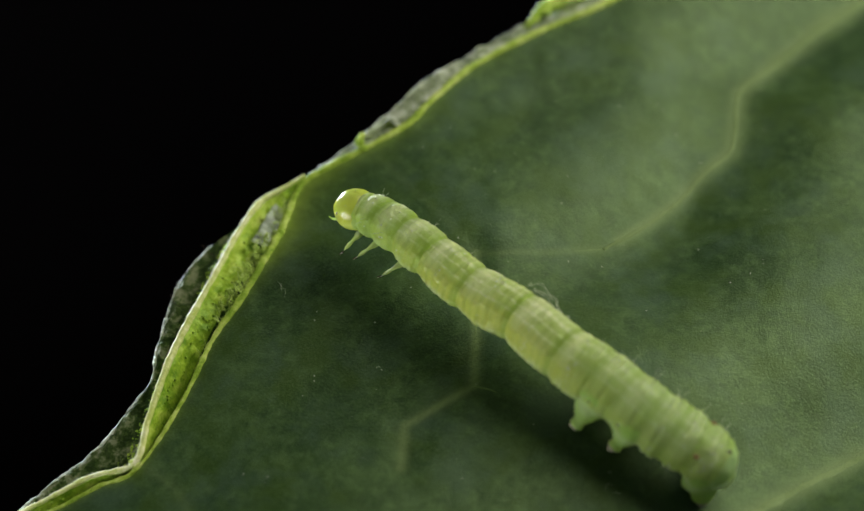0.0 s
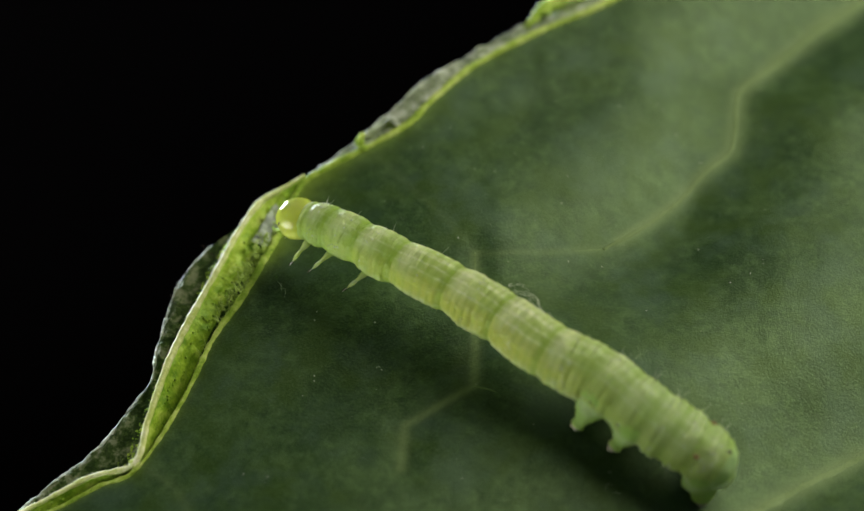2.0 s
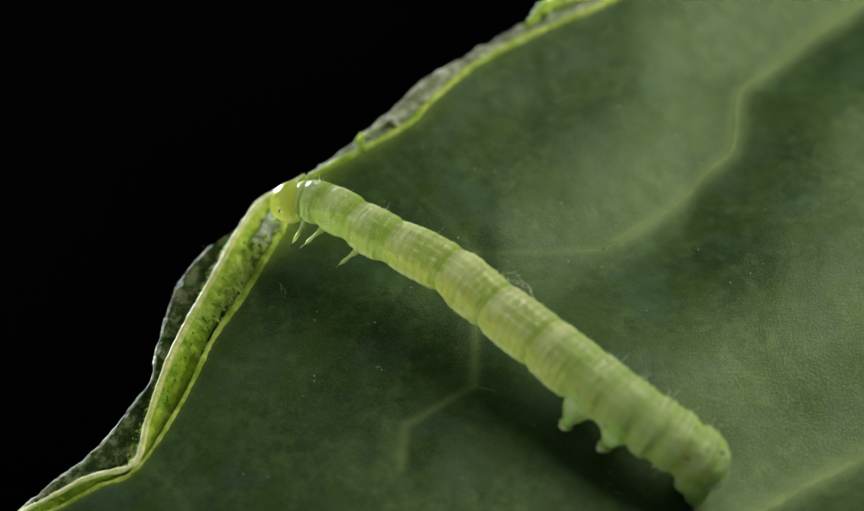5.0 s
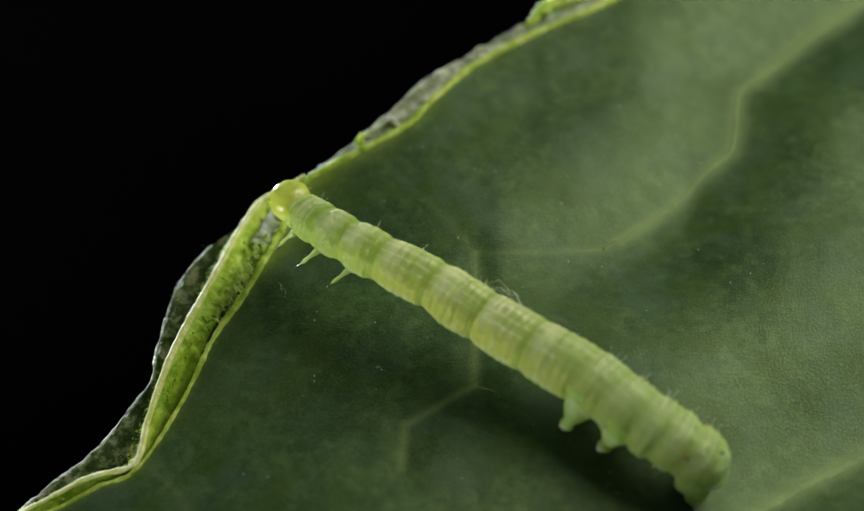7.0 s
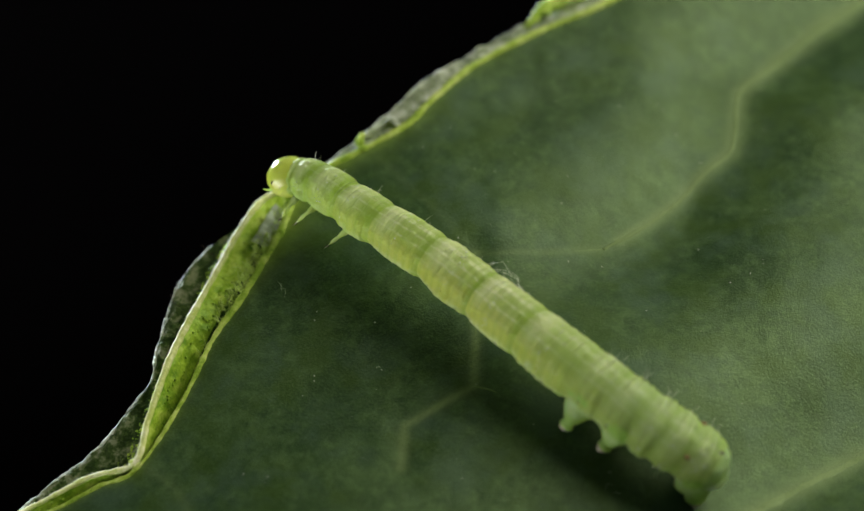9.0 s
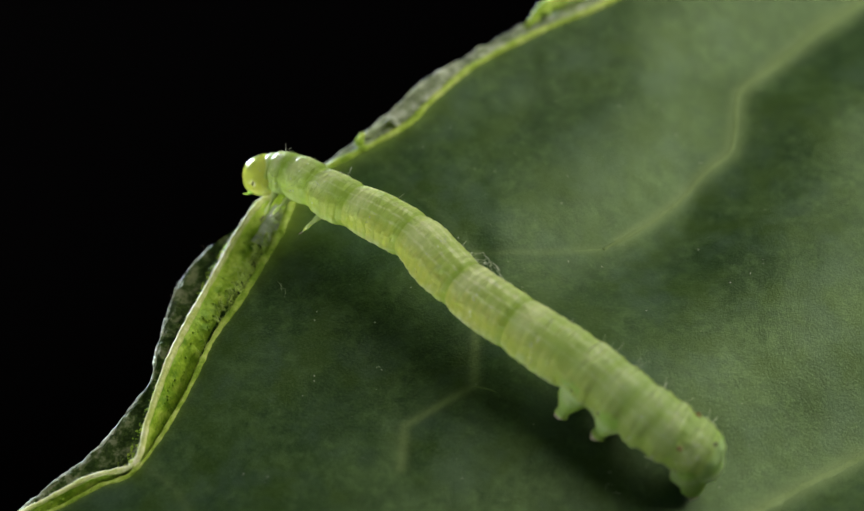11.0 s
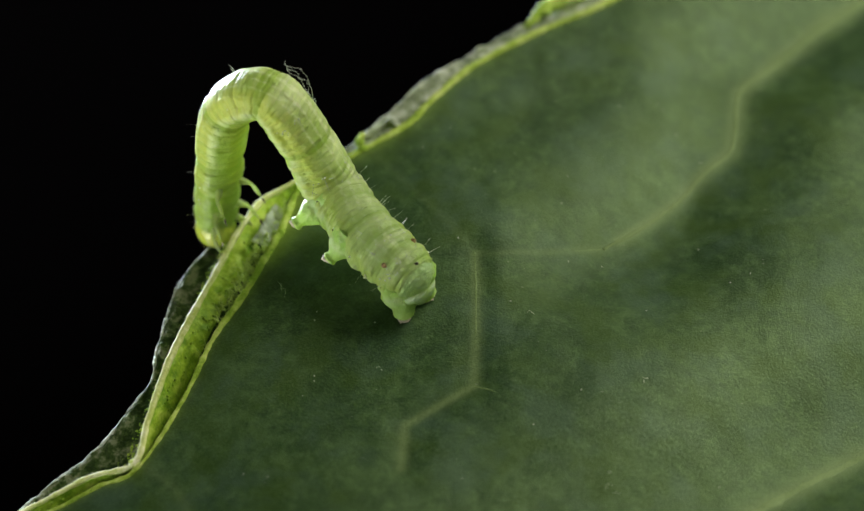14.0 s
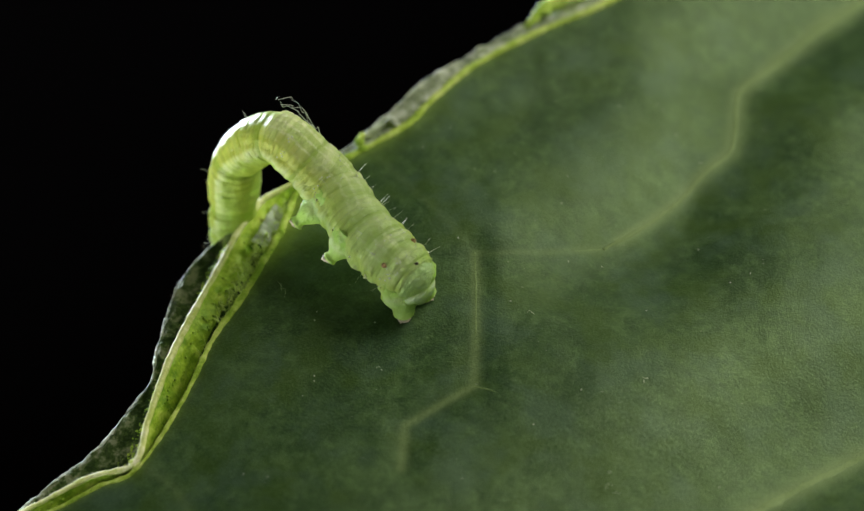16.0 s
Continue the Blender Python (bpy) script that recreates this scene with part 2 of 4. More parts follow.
def tube_rows(path, radius, sides=10, flat=1.0, rough=0.0, seed=0.0):
    """Rings round a path; radius is a number or a function of 0..1."""
    rows = []
    for i, p in enumerate(path):
        t = path[min(i + 1, len(path) - 1)] - path[max(i - 1, 0)]
        t = t / (np.linalg.norm(t) + 1e-9)
        u = np.cross(t, (0, 0, 1.0))
        if np.linalg.norm(u) < 1e-3:
            u = np.cross(t, (0, 1.0, 0))
        u = u / np.linalg.norm(u)
        v = np.cross(u, t)
        r = radius(i / (len(path) - 1)) if callable(radius) else radius
        row = []
        squash = flat(r) if callable(flat) else flat
        for k in range(sides):
            a = 2 * math.pi * k / sides
            q = p + u * math.cos(a) * r + v * math.sin(a) * r * squash
            if rough:
                q = q + (q - p) * rough * wobble(q, 0.35, seed) * 1.6 + (q - p) * rough * wobble(q, 1.1, seed)
            row.append(q)
        rows.append(row)
    return rows


def slab(rows, mm):
    """A sheet of rows with thickness, downward."""
    return loft([list(row) + [(p[0], p[1], p[2] - mm) for p in reversed(row)] for row in rows], True)


def blob(rx, ry, rz, cx=0, cy=0, cz=0, rough=0.0, seed=0.0, n=20):
    bm = bmesh.new()
    bmesh.ops.create_uvsphere(bm, u_segments=n + 8, v_segments=n, radius=1)
    for v in bm.verts:
        c = v.co.copy()
        k = 1 + rough * noise.noise(c * 2.2 + Vector((seed, seed, seed)))
        v.co = Vector((c.x * rx * k + cx, c.y * ry * k + cy, c.z * rz * k + cz)) * MM
    return bm


def join(bms):
    out = bmesh.new()
    for b in bms:
        me = bpy.data.meshes.new("tmp")
        b.to_mesh(me)
        out.from_mesh(me)
        b.free()
        bpy.data.meshes.remove(me)
    return out


# ---- the leaf ----
VEIN_MAIN = [(29.07, 27.62), (24.07, 21.62), (21.74, 18.95), (19.04, 16.44), (16.59, 13.57), (14.87, 11.61), (14.54, 9.3), (14.17, 7.66), (12.92, 6.35), (11.39, 4.38), (9.63, 2.63), (7.9, 1.14), (5.46, 0.49), (2.92, 0.04), (1.97, 0.18)]
VEIN_LOW = [(40.98, 2.7), (22.88, -7.06), (19.26, -9.5), (17.46, -10.64), (14.84, -12.48), (12.29, -14.31), (4, -20)]
VEIN_FORK = [(1.97, 0.18), (2.0, -2.05), (1.98, -4.21), (1.86, -7.35), (0.32, -8.37), (-1.19, -9.35), (-1.34, -11.75)]


def line_gap(line, x, y):
    """Distance from (x, y) to a bent line."""
    best = 1e9
    for (ax, ay), (bx, by) in zip(line, line[1:]):
        dx, dy = bx - ax, by - ay
        s = max(0.0, min(1.0, ((x - ax) * dx + (y - ay) * dy) / (dx * dx + dy * dy)))
        best = min(best, (x - ax - dx * s) ** 2 + (y - ay - dy * s) ** 2)
    return math.sqrt(best)


def leaf_z(x, y):
    """Height of the blade in millimetres: it falls off to the chewed edge and sinks along its veins."""
    z = 0.14 * math.sin(0.37 * x + 0.2 * y + 0.4) + 0.10 * math.sin(0.52 * y - 0.25 * x + 1.0)
    if x < 5:
        z -= 0.0075 * (5 - x) ** 2 if x > -20 else 0.0075 * 625 + 0.375 * (-20 - x)
    if x > 8:
        z -= 0.005 * (x - 8) ** 2 if x < 26 else 1.62 + 0.18 * (x - 26)
    z -= 1.5 * math.exp(-(line_gap(VEIN_MAIN, x, y) / 3.6) ** 2) * max(0.0, min(1.0, (x - 3) / 9))
    z -= 1.7 * math.exp(-(line_gap(VEIN_LOW, x, y) / 4.0) ** 2)
    z += 0.05 * noise.noise(Vector((x * 0.55, y * 0.55, 0.7))) + 0.02 * noise.noise(Vector((x * 1.6, y * 1.6, 3.7)))
    return z - 0.10 * math.exp(-(line_gap(VEIN_FORK, x, y) / 0.8) ** 2)


def on_leaf(points, count, lift=0.0):
    s = spline(points, count)
    return np.array([(p[0], p[1], leaf_z(p[0], p[1]) + lift) for p in s])


EDGE = [(-27.14, -16.22), (-20.14, -12.62), (-16.71, -11.56), (-14.88, -10.78), (-13.04, -10.16), (-11.2, -7.03), 
        (-9.85, -3.55), (-8.67, -1.37), (-7.74, 0.93), (-7.02, 2.57), (-6.55, 4.2), (-6.01, 5.44), (-4.78, 6.24), 
        (-3.23, 7.01), (-1.15, 8.32), (0.03, 9.83), (1.75, 11.78), (3.62, 13.24), (5.51, 14.42), (8.77, 16.18), 
        (12.15, 19.05), (20, 28)]
FAR = [(-26, -25), (-8, -33), (12, -36), (32, -30), (46, -14), (50, 8), (44, 28), (30, 37)]
CORD_LINE = [(-18.46, -11.53), (-17.0, -10.95), (-15.29, -10.23), (-13.22, -9.96), (-12.67, -7.67), (-11.82, -4.52), 
        (-10.93, -2.06), (-9.79, 0.87), (-8.85, 3.15), (-7.99, 4.55), (-6.84, 5.2), (-5.99, 5.79)]
OUTER = [(-18.57, -11.05), (-17.5, -10.03), (-16.47, -9.23), (-14.77, -8.0), (-13.83, -6.71), (-12.77, -5.13), 
        (-12.6, -3.57), (-12.31, -1.97), (-11.93, 0.01), (-11.32, 1.35), (-10.52, 2.42), (-9.35, 3.27)]
LIP = [(-5.98, 6.53), (-3.74, 7.88), (-2.16, 9.15), (-0.53, 11.04), (0.64, 12.0), (3.32, 14.06), (5.55, 15.55), 
        (8.43, 17.34), (11.55, 20.06)]
VEIN_KNOB = [(-12.74, -10.16), (-11.44, -11.46), (-10.74, -12.66), (-10.0, -15.2)]
VEIN_THIN = [(1.97, 0.18), (0.41, 2.42), (-1.26, 4.71), (-2.96, 6.97)]


def make_leaf():
    leaf = tagged(new("leaf"), "large dark green waxy leaf with a chewed, rolled pale margin", "leaf")
    n_u, n_v = 420, 200
    near, far = spline(EDGE, n_u), spline(FAR, n_u)
    rows = []
    for v in np.linspace(0, 1, n_v):
        w = v ** 1.5
        row = []
        for a, b in zip(near, far):
            x, y = a[0] + (b[0] - a[0]) * w, a[1] + (b[1] - a[1]) * w
            if v < 0.02:
                x += 0.09 * wobble((x, y, 0), 0.5) * (1 - v * 50)
                y += 0.09 * wobble((x, y, 4), 0.5) * (1 - v * 50)
            row.append((x, y, leaf_z(x, y)))
        rows.append(row)
    flat = np.array(rows)[:, :, :2]

    def gaps(line):
        best = np.full(flat.shape[:2], 1e9)
        for p, q in zip(np.array(line, float), np.array(line[1:], float)):
            d = q - p
            k = np.clip(((flat - p) @ d) / (d @ d), 0, 1)
            best = np.minimum(best, np.linalg.norm(flat - p - k[..., None] * d, axis=2))
        return best
    wide = 0.17 + 0.42 * np.clip((flat[..., 0] - 4) / 16, 0, 1)
    halo = np.maximum.reduce([np.exp(-(gaps(VEIN_MAIN) / wide) ** 2), np.exp(-(gaps(VEIN_LOW) / 0.5) ** 2), np.exp(-(gaps(VEIN_FORK) / 0.22) ** 2), 0.3 * np.exp(-(gaps(VEIN_KNOB) / 0.2) ** 2), 0.22 * np.exp(-(gaps(VEIN_THIN) / 0.16) ** 2)])
    halo = halo * np.where((flat[..., 1] > -0.4) & (flat[..., 0] < 8.5) & (flat[..., 0] > 2.2), 0.4, 1.0)
    bm = slab(rows, 0.30)
    layer = bm.verts.layers.float.new("callus")
    pale = bm.verts.layers.float.new("vein")
    bm.verts.ensure_lookup_table()
    for j, v in enumerate(np.linspace(0, 1, n_v)):
        for i in range(2 * n_u):
            k = i if i < n_u else 2 * n_u - 1 - i
            gap = v ** 1.5 * float(np.linalg.norm(far[k] - near[k]))
            y = near[k][1]
            wide = 0.25 + 0.75 * math.exp(-((y - 3.5) / 3.0) ** 2) + (0.1 if y > 5 else 0)
            if i < n_u:
                bm.verts[j * 2 * n_u + i][pale] = halo[j, i]
            bm.verts[j * 2 * n_u + i][layer] = math.exp(-gap / (0.7 * wide)) * min(1.0, 0.35 + wide)
    part("blade", bm, BLADE, leaf, "dark green blade with a dusty waxy bloom")
    # callused rim: thin low down, thick and granular further up
    low = spline(EDGE, 900)
    low = [p for p in low if p[1] < 2.6]
    high = [p for p in spline(EDGE, 900) if p[1] >= 2.4]

    def lifted(line, lift):
        return np.array([(p[0], p[1], leaf_z(p[0], p[1]) + lift) for p in line])
    part("cut_rim", loft(tube_rows(lifted(low, 0.0), lambda s: 0.2 if s < 0.3 else 0.10 + 0.10 * max(0, (s - 0.55) / 0.45), 10, 0.8, 0.3, 2.0), True), RIM, leaf, "light green callused rim of the blade")
    part("cut_rim", loft(tube_rows(lifted(high, -0.02), lambda s: 0.18 + 0.02 * math.sin(60 * s), 12, 0.6, 0.14, 2.4), True), RIM, leaf, "light green callused rim of the blade")
    # rolled margin: groove, fleshy flank, pale cord, dry outer skin
    n = 420
    cord, outer, edge = spline(CORD_LINE, n), spline(OUTER, n), spline(EDGE[2:12], n)
    flank, skin, crust = [], [], []
    for i in range(n):
        s = i / (n - 1)
        c, e, o = cord[i].copy(), edge[i].copy(), outer[i].copy()
        c[2] = leaf_z(c[0], c[1]) + 0.05
        e[2] = leaf_z(e[0], e[1]) - 0.25
        o[2] = leaf_z(o[0], o[1]) - 0.6
        ends = min(1.0, 7 * s * (1 - s) + 0.1)
        row = []
        for k in np.linspace(0, 1, 34):
            p = e + (c - e) * k
            dip = min(1.0, k / 0.05) * (1.0 if k < 0.34 else max(0.0, 1 - (k - 0.34) / 0.60) ** 1.1)
            p[2] += -(1.25 - 1.08 * max(0.0, min(1.0, (s - 0.5) / 0.15))) * ends * dip
            m = math.sin(math.pi * k)
            p = p + np.array((0.10, 0.05, 0.16)) * wobble(p, 0.45, 1.0) * m * 0.7 + np.array((0.03, 0.03, 0.09)) * wobble(p, 0.16, 3.0) * m * 0.5
            row.append(p)
        flank.append(row)
        row = []
        for k in np.linspace(0, 1, 22):
            p = c + (o - c) * k
            p[2] += -0.35 * math.sin(math.pi * min(1, k * 1.2)) * ends
            p = p + np.array((0.14, 0.1, 0.2)) * wobble(p, 0.9, 5.0) * k + np.array((0.04, 0.03, 0.12)) * wobble(p, 0.22, 6.0)
            row.append(p)
        skin.append(row)
        crust.append(row[-1] + np.array((0, 0, -0.03)))
    part("groove", slab([row[:14] for row in flank], 0.10), GROOVE, leaf, "groove behind the cord, dark with the shade put into its colour")
    part("torn_flank", slab([row[13:] for row in flank], 0.12), FLANK, leaf, "moist granular yellow-green flesh in the groove")
    part("dry_margin", slab(skin, 0.08), STRIP, leaf, "thin grey-green dried outer margin")
    part("margin_edge", loft(tube_rows(np.array(crust), lambda s: 0.065 + 0.03 * math.sin(50 * s), 8, 1.0, 0.5, 4.5), True), PALE, leaf, "dried outermost edge, whitened with the highlight of the rim light")
    line = np.array([(p[0], p[1], leaf_z(p[0], p[1]) + 0.08) for p in cord])
    part("margin_cord", loft(tube_rows(line, lambda s: (0.11 + 0.06 * math.sin(math.pi * s) ** 2 + 0.35 * max(0, s - 0.75)) * min(1.0, 0.25 + 0.75 * (1 - s) / 0.1), 12, 1.0, 0.15, 4.0), True), CORD, leaf, "pale yellow cord-like edge vein")
    # crumbs and curled threads of torn tissue in the groove
    rng = random.Random(3)
    bits = []
    for k in range(260):
        i = int(rng.choice((rng.uniform(0.5, 0.95), rng.uniform(0.6, 0.92), rng.uniform(0.64, 0.82))) * (n - 1))
        p = flank[i][rng.randrange(3, 12)] + np.array((0, 0, rng.choice((0.03, 0.10, 0.20, 0.30))))
        q = p + np.array((rng.uniform(-0.25, 0.2), rng.uniform(-0.4, 0.4), rng.uniform(0.10, 0.35)))
        r = q + np.array((rng.uniform(-0.3, 0.3), rng.uniform(-0.3, 0.3), rng.uniform(-0.25, 0.1)))
        w = rng.uniform(0.02, 0.05)
        bits.append(loft(tube_rows(spline([p, q, r], 7), lambda s: w * (1.2 - s), 6, 1.0, 0.4, k), True))
    tagged(part("torn_tissue", join(bits), THREAD, leaf, "curled green shreds of torn tissue"), kind="stuff")
    bits = []
    for k in range(620):
        i = int(rng.uniform(0.0, 0.85) ** 0.9 * (n - 1))
        p = skin[i][min(rng.randrange(1, 9), rng.randrange(1, 14))] + np.array((rng.uniform(-0.04, 0.04), rng.uniform(-0.04, 0.04), 0.02))
        w = rng.uniform(0.02, 0.06)
        bits.append(blob(w, w, w * 0.8, p[0], p[1], p[2], 0.5, k, 6))
    tagged(part("crumbly_tissue", join(bits), FLANK, leaf, "granular green tissue on the dried margin"), kind="stuff")
    bits = []
    for k in range(130):
        p = flank[int(rng.uniform(0.03, 0.97) * (n - 1))][rng.randrange(15, 26)]
        w = rng.uniform(0.02, 0.07)
        bits.append(blob(w, w, w, p[0], p[1], p[2] + 0.5 * w, 0.4, k, 6))
    tagged(part("granular_tissue", join(bits), FLANK, leaf, "glistening yellow-green granules"), kind="stuff")
    # whitish dried membrane spanning the groove near the bend
    rows = []
    for i in range(int(0.80 * n), int(0.91 * n)):
        a, b = flank[i][1], flank[i][24]
        row = []
        for k in np.linspace(0, 1, 10):
            p = a + (b - a) * (0.15 + 0.6 * k)
            p[2] = a[2] + (b[2] - a[2]) * k + 0.25 + 0.12 * wobble(p, 0.4, 2.0) + 0.05 * wobble(p, 0.15, 4.0)
            row.append(p)
        rows.append(row)
    part("membrane", slab(rows, 0.05), MEMBRANE, leaf, "whitish dried membrane in the groove")
    # lip beyond the upper rim
    lip_a, lip_b = spline(EDGE[11:21], 300), spline(LIP, 300)
    rows, crust = [], []
    for i, (a, b) in enumerate(zip(lip_a, lip_b)):
        row = []
        b = a + (b - a) * min(1.0, 0.35 + i / 90)
        for k in np.linspace(0, 1, 10):
            p = a + (b - a) * k
            p[2] = leaf_z(p[0], p[1]) - 0.06 - 0.2 * k * k + 0.14 * wobble(p, 0.5, 8.0) * k + 0.05 * wobble(p, 0.2, 2.0)
            p = p + np.array((0.10, 0.10, 0)) * wobble(p, 0.7, 9.0) * k
            row.append(p)
        rows.append(row)
        crust.append(row[-1])
    part("dry_lip", slab(rows, 0.08), LIP_SKIN, leaf, "thin grey dried lip outside the rim")
    part("margin_edge", loft(tube_rows(np.array(crust), lambda s: 0.05 + 0.02 * math.sin(70 * s), 8, 1.0, 0.5, 4.5), True), PALE, leaf, "dried outermost edge, whitened with the highlight of the rim light")
    ex, ey = EDGE[4]
    part("rim_knob", join([blob(0.3, 0.26, 0.24, ex - 0.05, ey + 0.1, leaf_z(ex, ey) - 0.12, 0.4, 5, 14), blob(0.16, 0.2, 0.2, ex - 0.25, ey + 0.25, leaf_z(ex, ey) + 0.02, 0.4, 6, 12)]), RIM, leaf, "small pale knob where cord and rim meet")
    # a knob and a curled lobe on the upper rim
    z = leaf_z(-3.36, 7.5)
    part("rim_knob", join([blob(0.2, 0.22, 0.34, -3.42, 7.25, z + 0.2, 0.3, 1, 14), blob(0.26, 0.2, 0.2, -3.25, 7.0, z - 0.02, 0.3, 2, 14), blob(0.16, 0.15, 0.16, -3.3, 7.5, z + 0.35, 0.3, 3, 12)]), RIM, leaf, "small pale knob on the rim")
    loop = spline([(-3.2, 7.5, leaf_z(-3.2, 7.5) + 0.25), (-2.6, 8.1, leaf_z(-2.6, 8.1)), (-2.0, 8.5, leaf_z(-2, 8.5) + 0.05), (-1.6, 8.2, leaf_z(-1.6, 8.2))], 40)
    part("rim_curl", loft(tube_rows(loop, lambda s: 0.10 + 0.05 * math.sin(9 * s), 10, 1.0, 0.5, 1.0), True), LIP_SKIN, leaf, "curled dried shred")
    lobe = spline([(4.6, 14.6, leaf_z(4.6, 14.6) - 0.1), (5.6, 15.6, leaf_z(5.6, 15.6) + 0.3), (7.0, 16.3, leaf_z(7, 16.3) + 0.5), (9.0, 17.6, leaf_z(9, 17.6) + 0.2)], 50)
    part("curled_lobe", loft(tube_rows(lobe, lambda s: 0.15 + 0.28 * math.sin(math.pi * s), 14, 0.6, 0.4, 3.0), True), RIM, leaf, "bright green curled lobe")

    # veins
    def vein(points, r0, r1, lift=-0.01):
        path = on_leaf(points, 60 + 25 * len(points), lift)
        part("vein", loft(tube_rows(path, lambda s: r0 + (r1 - r0) * min(1, s * 1.6), 12, lambda r: min(0.4, 0.03 / r), 0.1, r0 * 10), True), VEIN, leaf)
    vein(VEIN_FORK, 0.10, 0.04, -0.024)
    vein(VEIN_MAIN[:12], 0.4, 0.10)
    vein(VEIN_MAIN[11:], 0.06, 0.03, -0.02)
    vein(VEIN_LOW, 0.30, 0.28, -0.022)
    vein(VEIN_THIN, 0.03, 0.015, -0.024)
    vein([VEIN_FORK[3], (VEIN_FORK[3][0] + 0.8, VEIN_FORK[3][1] - 0.4), (VEIN_FORK[3][0] + 1.8, VEIN_FORK[3][1] - 1.2)], 0.06, 0.02)
    return leaf


LEAF = make_leaf()

# ---- the caterpillar ----
RINGS = 56
FRACTIONS = [0, 0.08, 0.20, 0.335, 0.46, 0.58, 0.69, 0.78, 0.89, 1.0]
FOLDS = [0.06, 0.105, 0.16, 0.23, 0.335, 0.46, 0.58, 0.685, 0.755, 0.82, 0.875, 0.925, 0.985]


def segment_place(f):
    """0..1 from the front fold to the rear fold of the segment at f."""
    for a, b in zip(FOLDS, FOLDS[1:]):
        if a <= f < b:
            return (f - a) / (b - a), b - a
    return 0.5, 0.06


def body_radius(f):
    return float(np.interp(f, [0.0, 0.06, 0.10, 0.20, 0.335, 0.46, 0.58, 0.69, 0.80, 0.89, 0.95, 0.985, 1.0],
                           [0.92, 0.93, 1.02, 1.10, 1.18, 1.24, 1.31, 1.38, 1.41, 1.39, 1.32, 1.18, 0.75]))


def ring_fraction(i):
    return 0.06 + 0.925 * (i + 0.5) / RINGS


def annulet(u, w):
    """Fine cross wrinkles inside a segment, -1 in the troughs."""
    return 1 - 2 * (0.5 - 0.5 * math.cos(2 * math.pi * (u + 0.012 * math.sin(9 * u + 40 * w)) * max(2, round(w / 0.0175)))) ** 3


def skin_radius(f):
    """Radius with the folds between the segments and faint wrinkles inside them."""
    u, w = segment_place(f)
    dent = math.exp(-(u * w / 0.006) ** 2) + 0.8 * math.exp(-((1 - u) * w / 0.008) ** 2)
    wrinkle = annulet(u, w) * (0.015 + 0.007 * max(0.0, min(1.0, (f - 0.55) / 0.15)))
    return body_radius(f) * (1 - 0.018 + 0.034 * math.sin(math.pi * u) - (0.052 if f < 0.66 else 0.04) * dent + wrinkle)


def ring_mesh(i):
    f = ring_fraction(i)
    half, step, n_a, n_y = 0.46, 0.245, 72, 19
    rows, tone = [], []
    for j in range(n_y):
        y = -half + 2 * half * j / (n_y - 1)
        over = max(0.0, abs(y) / step - 1)
        fy = f - max(-0.38, min(0.38, y)) / 23.2
        r1 = skin_radius(fy) * (1 - 0.002 * min(1, abs(y) / step) ** 2 - 0.16 * over ** 2)
        u, w = segment_place(fy)
        row = []
        for k in range(n_a):
            a = 2 * math.pi * k / n_a
            ax, az = math.sin(a), math.cos(a)
            ang = abs(math.atan2(ax, az))
            r = r1 * (1 - 0.10 * max(0.0, -az) ** 2)
            r *= 1 + (-0.01 + 0.10 * math.sin(math.pi * u) ** 1.2 * (1 if fy < 0.7 else 0.35)) * math.exp(-((ang - 1.95) / 0.32) ** 2) + 0.045 * math.sin(math.pi * u) * math.exp(-((ang - 1.25) / 0.2) ** 2) - 0.03 * math.exp(-((ang - 1.58) / 0.1) ** 2)
            p = Vector((ax * r, y, az * r))
            q = Vector((p.x, -f * 23.2 + y, p.z))
            r2 = 1 + 0.045 * noise.noise(q * 1.0) + 0.036 * noise.noise(q * 2.4) + 0.011 * noise.noise(Vector((q.x * 2.5, q.y * 7, q.z * 2.5))) + 0.009 * noise.noise(Vector((q.x * 8, q.y * 14, q.z * 8)))
            row.append((p.x * r2, y, p.z * r2))
            # painted relief: positive darkens folds and wrinkle troughs, negative lightens the ridges
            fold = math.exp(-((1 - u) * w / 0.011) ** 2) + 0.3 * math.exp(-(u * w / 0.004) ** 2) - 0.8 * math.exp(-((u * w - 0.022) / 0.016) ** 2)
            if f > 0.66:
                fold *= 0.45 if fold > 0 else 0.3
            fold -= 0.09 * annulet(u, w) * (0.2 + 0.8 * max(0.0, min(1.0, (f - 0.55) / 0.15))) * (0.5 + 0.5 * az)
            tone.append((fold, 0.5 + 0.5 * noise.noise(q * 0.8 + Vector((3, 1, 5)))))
        rows.append(row)
    bm = loft(rows, True, False)
    layer = bm.verts.layers.float_vector.new("tone")
    bm.verts.ensure_lookup_table()
    for v, (x, y) in zip(bm.verts, tone):
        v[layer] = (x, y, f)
    return bm


def cone(points, radius, rough=0.1, seed=0.0, sides=14):
    return loft(tube_rows(spline(points, 18), radius, sides, 1.0, rough, seed), True)


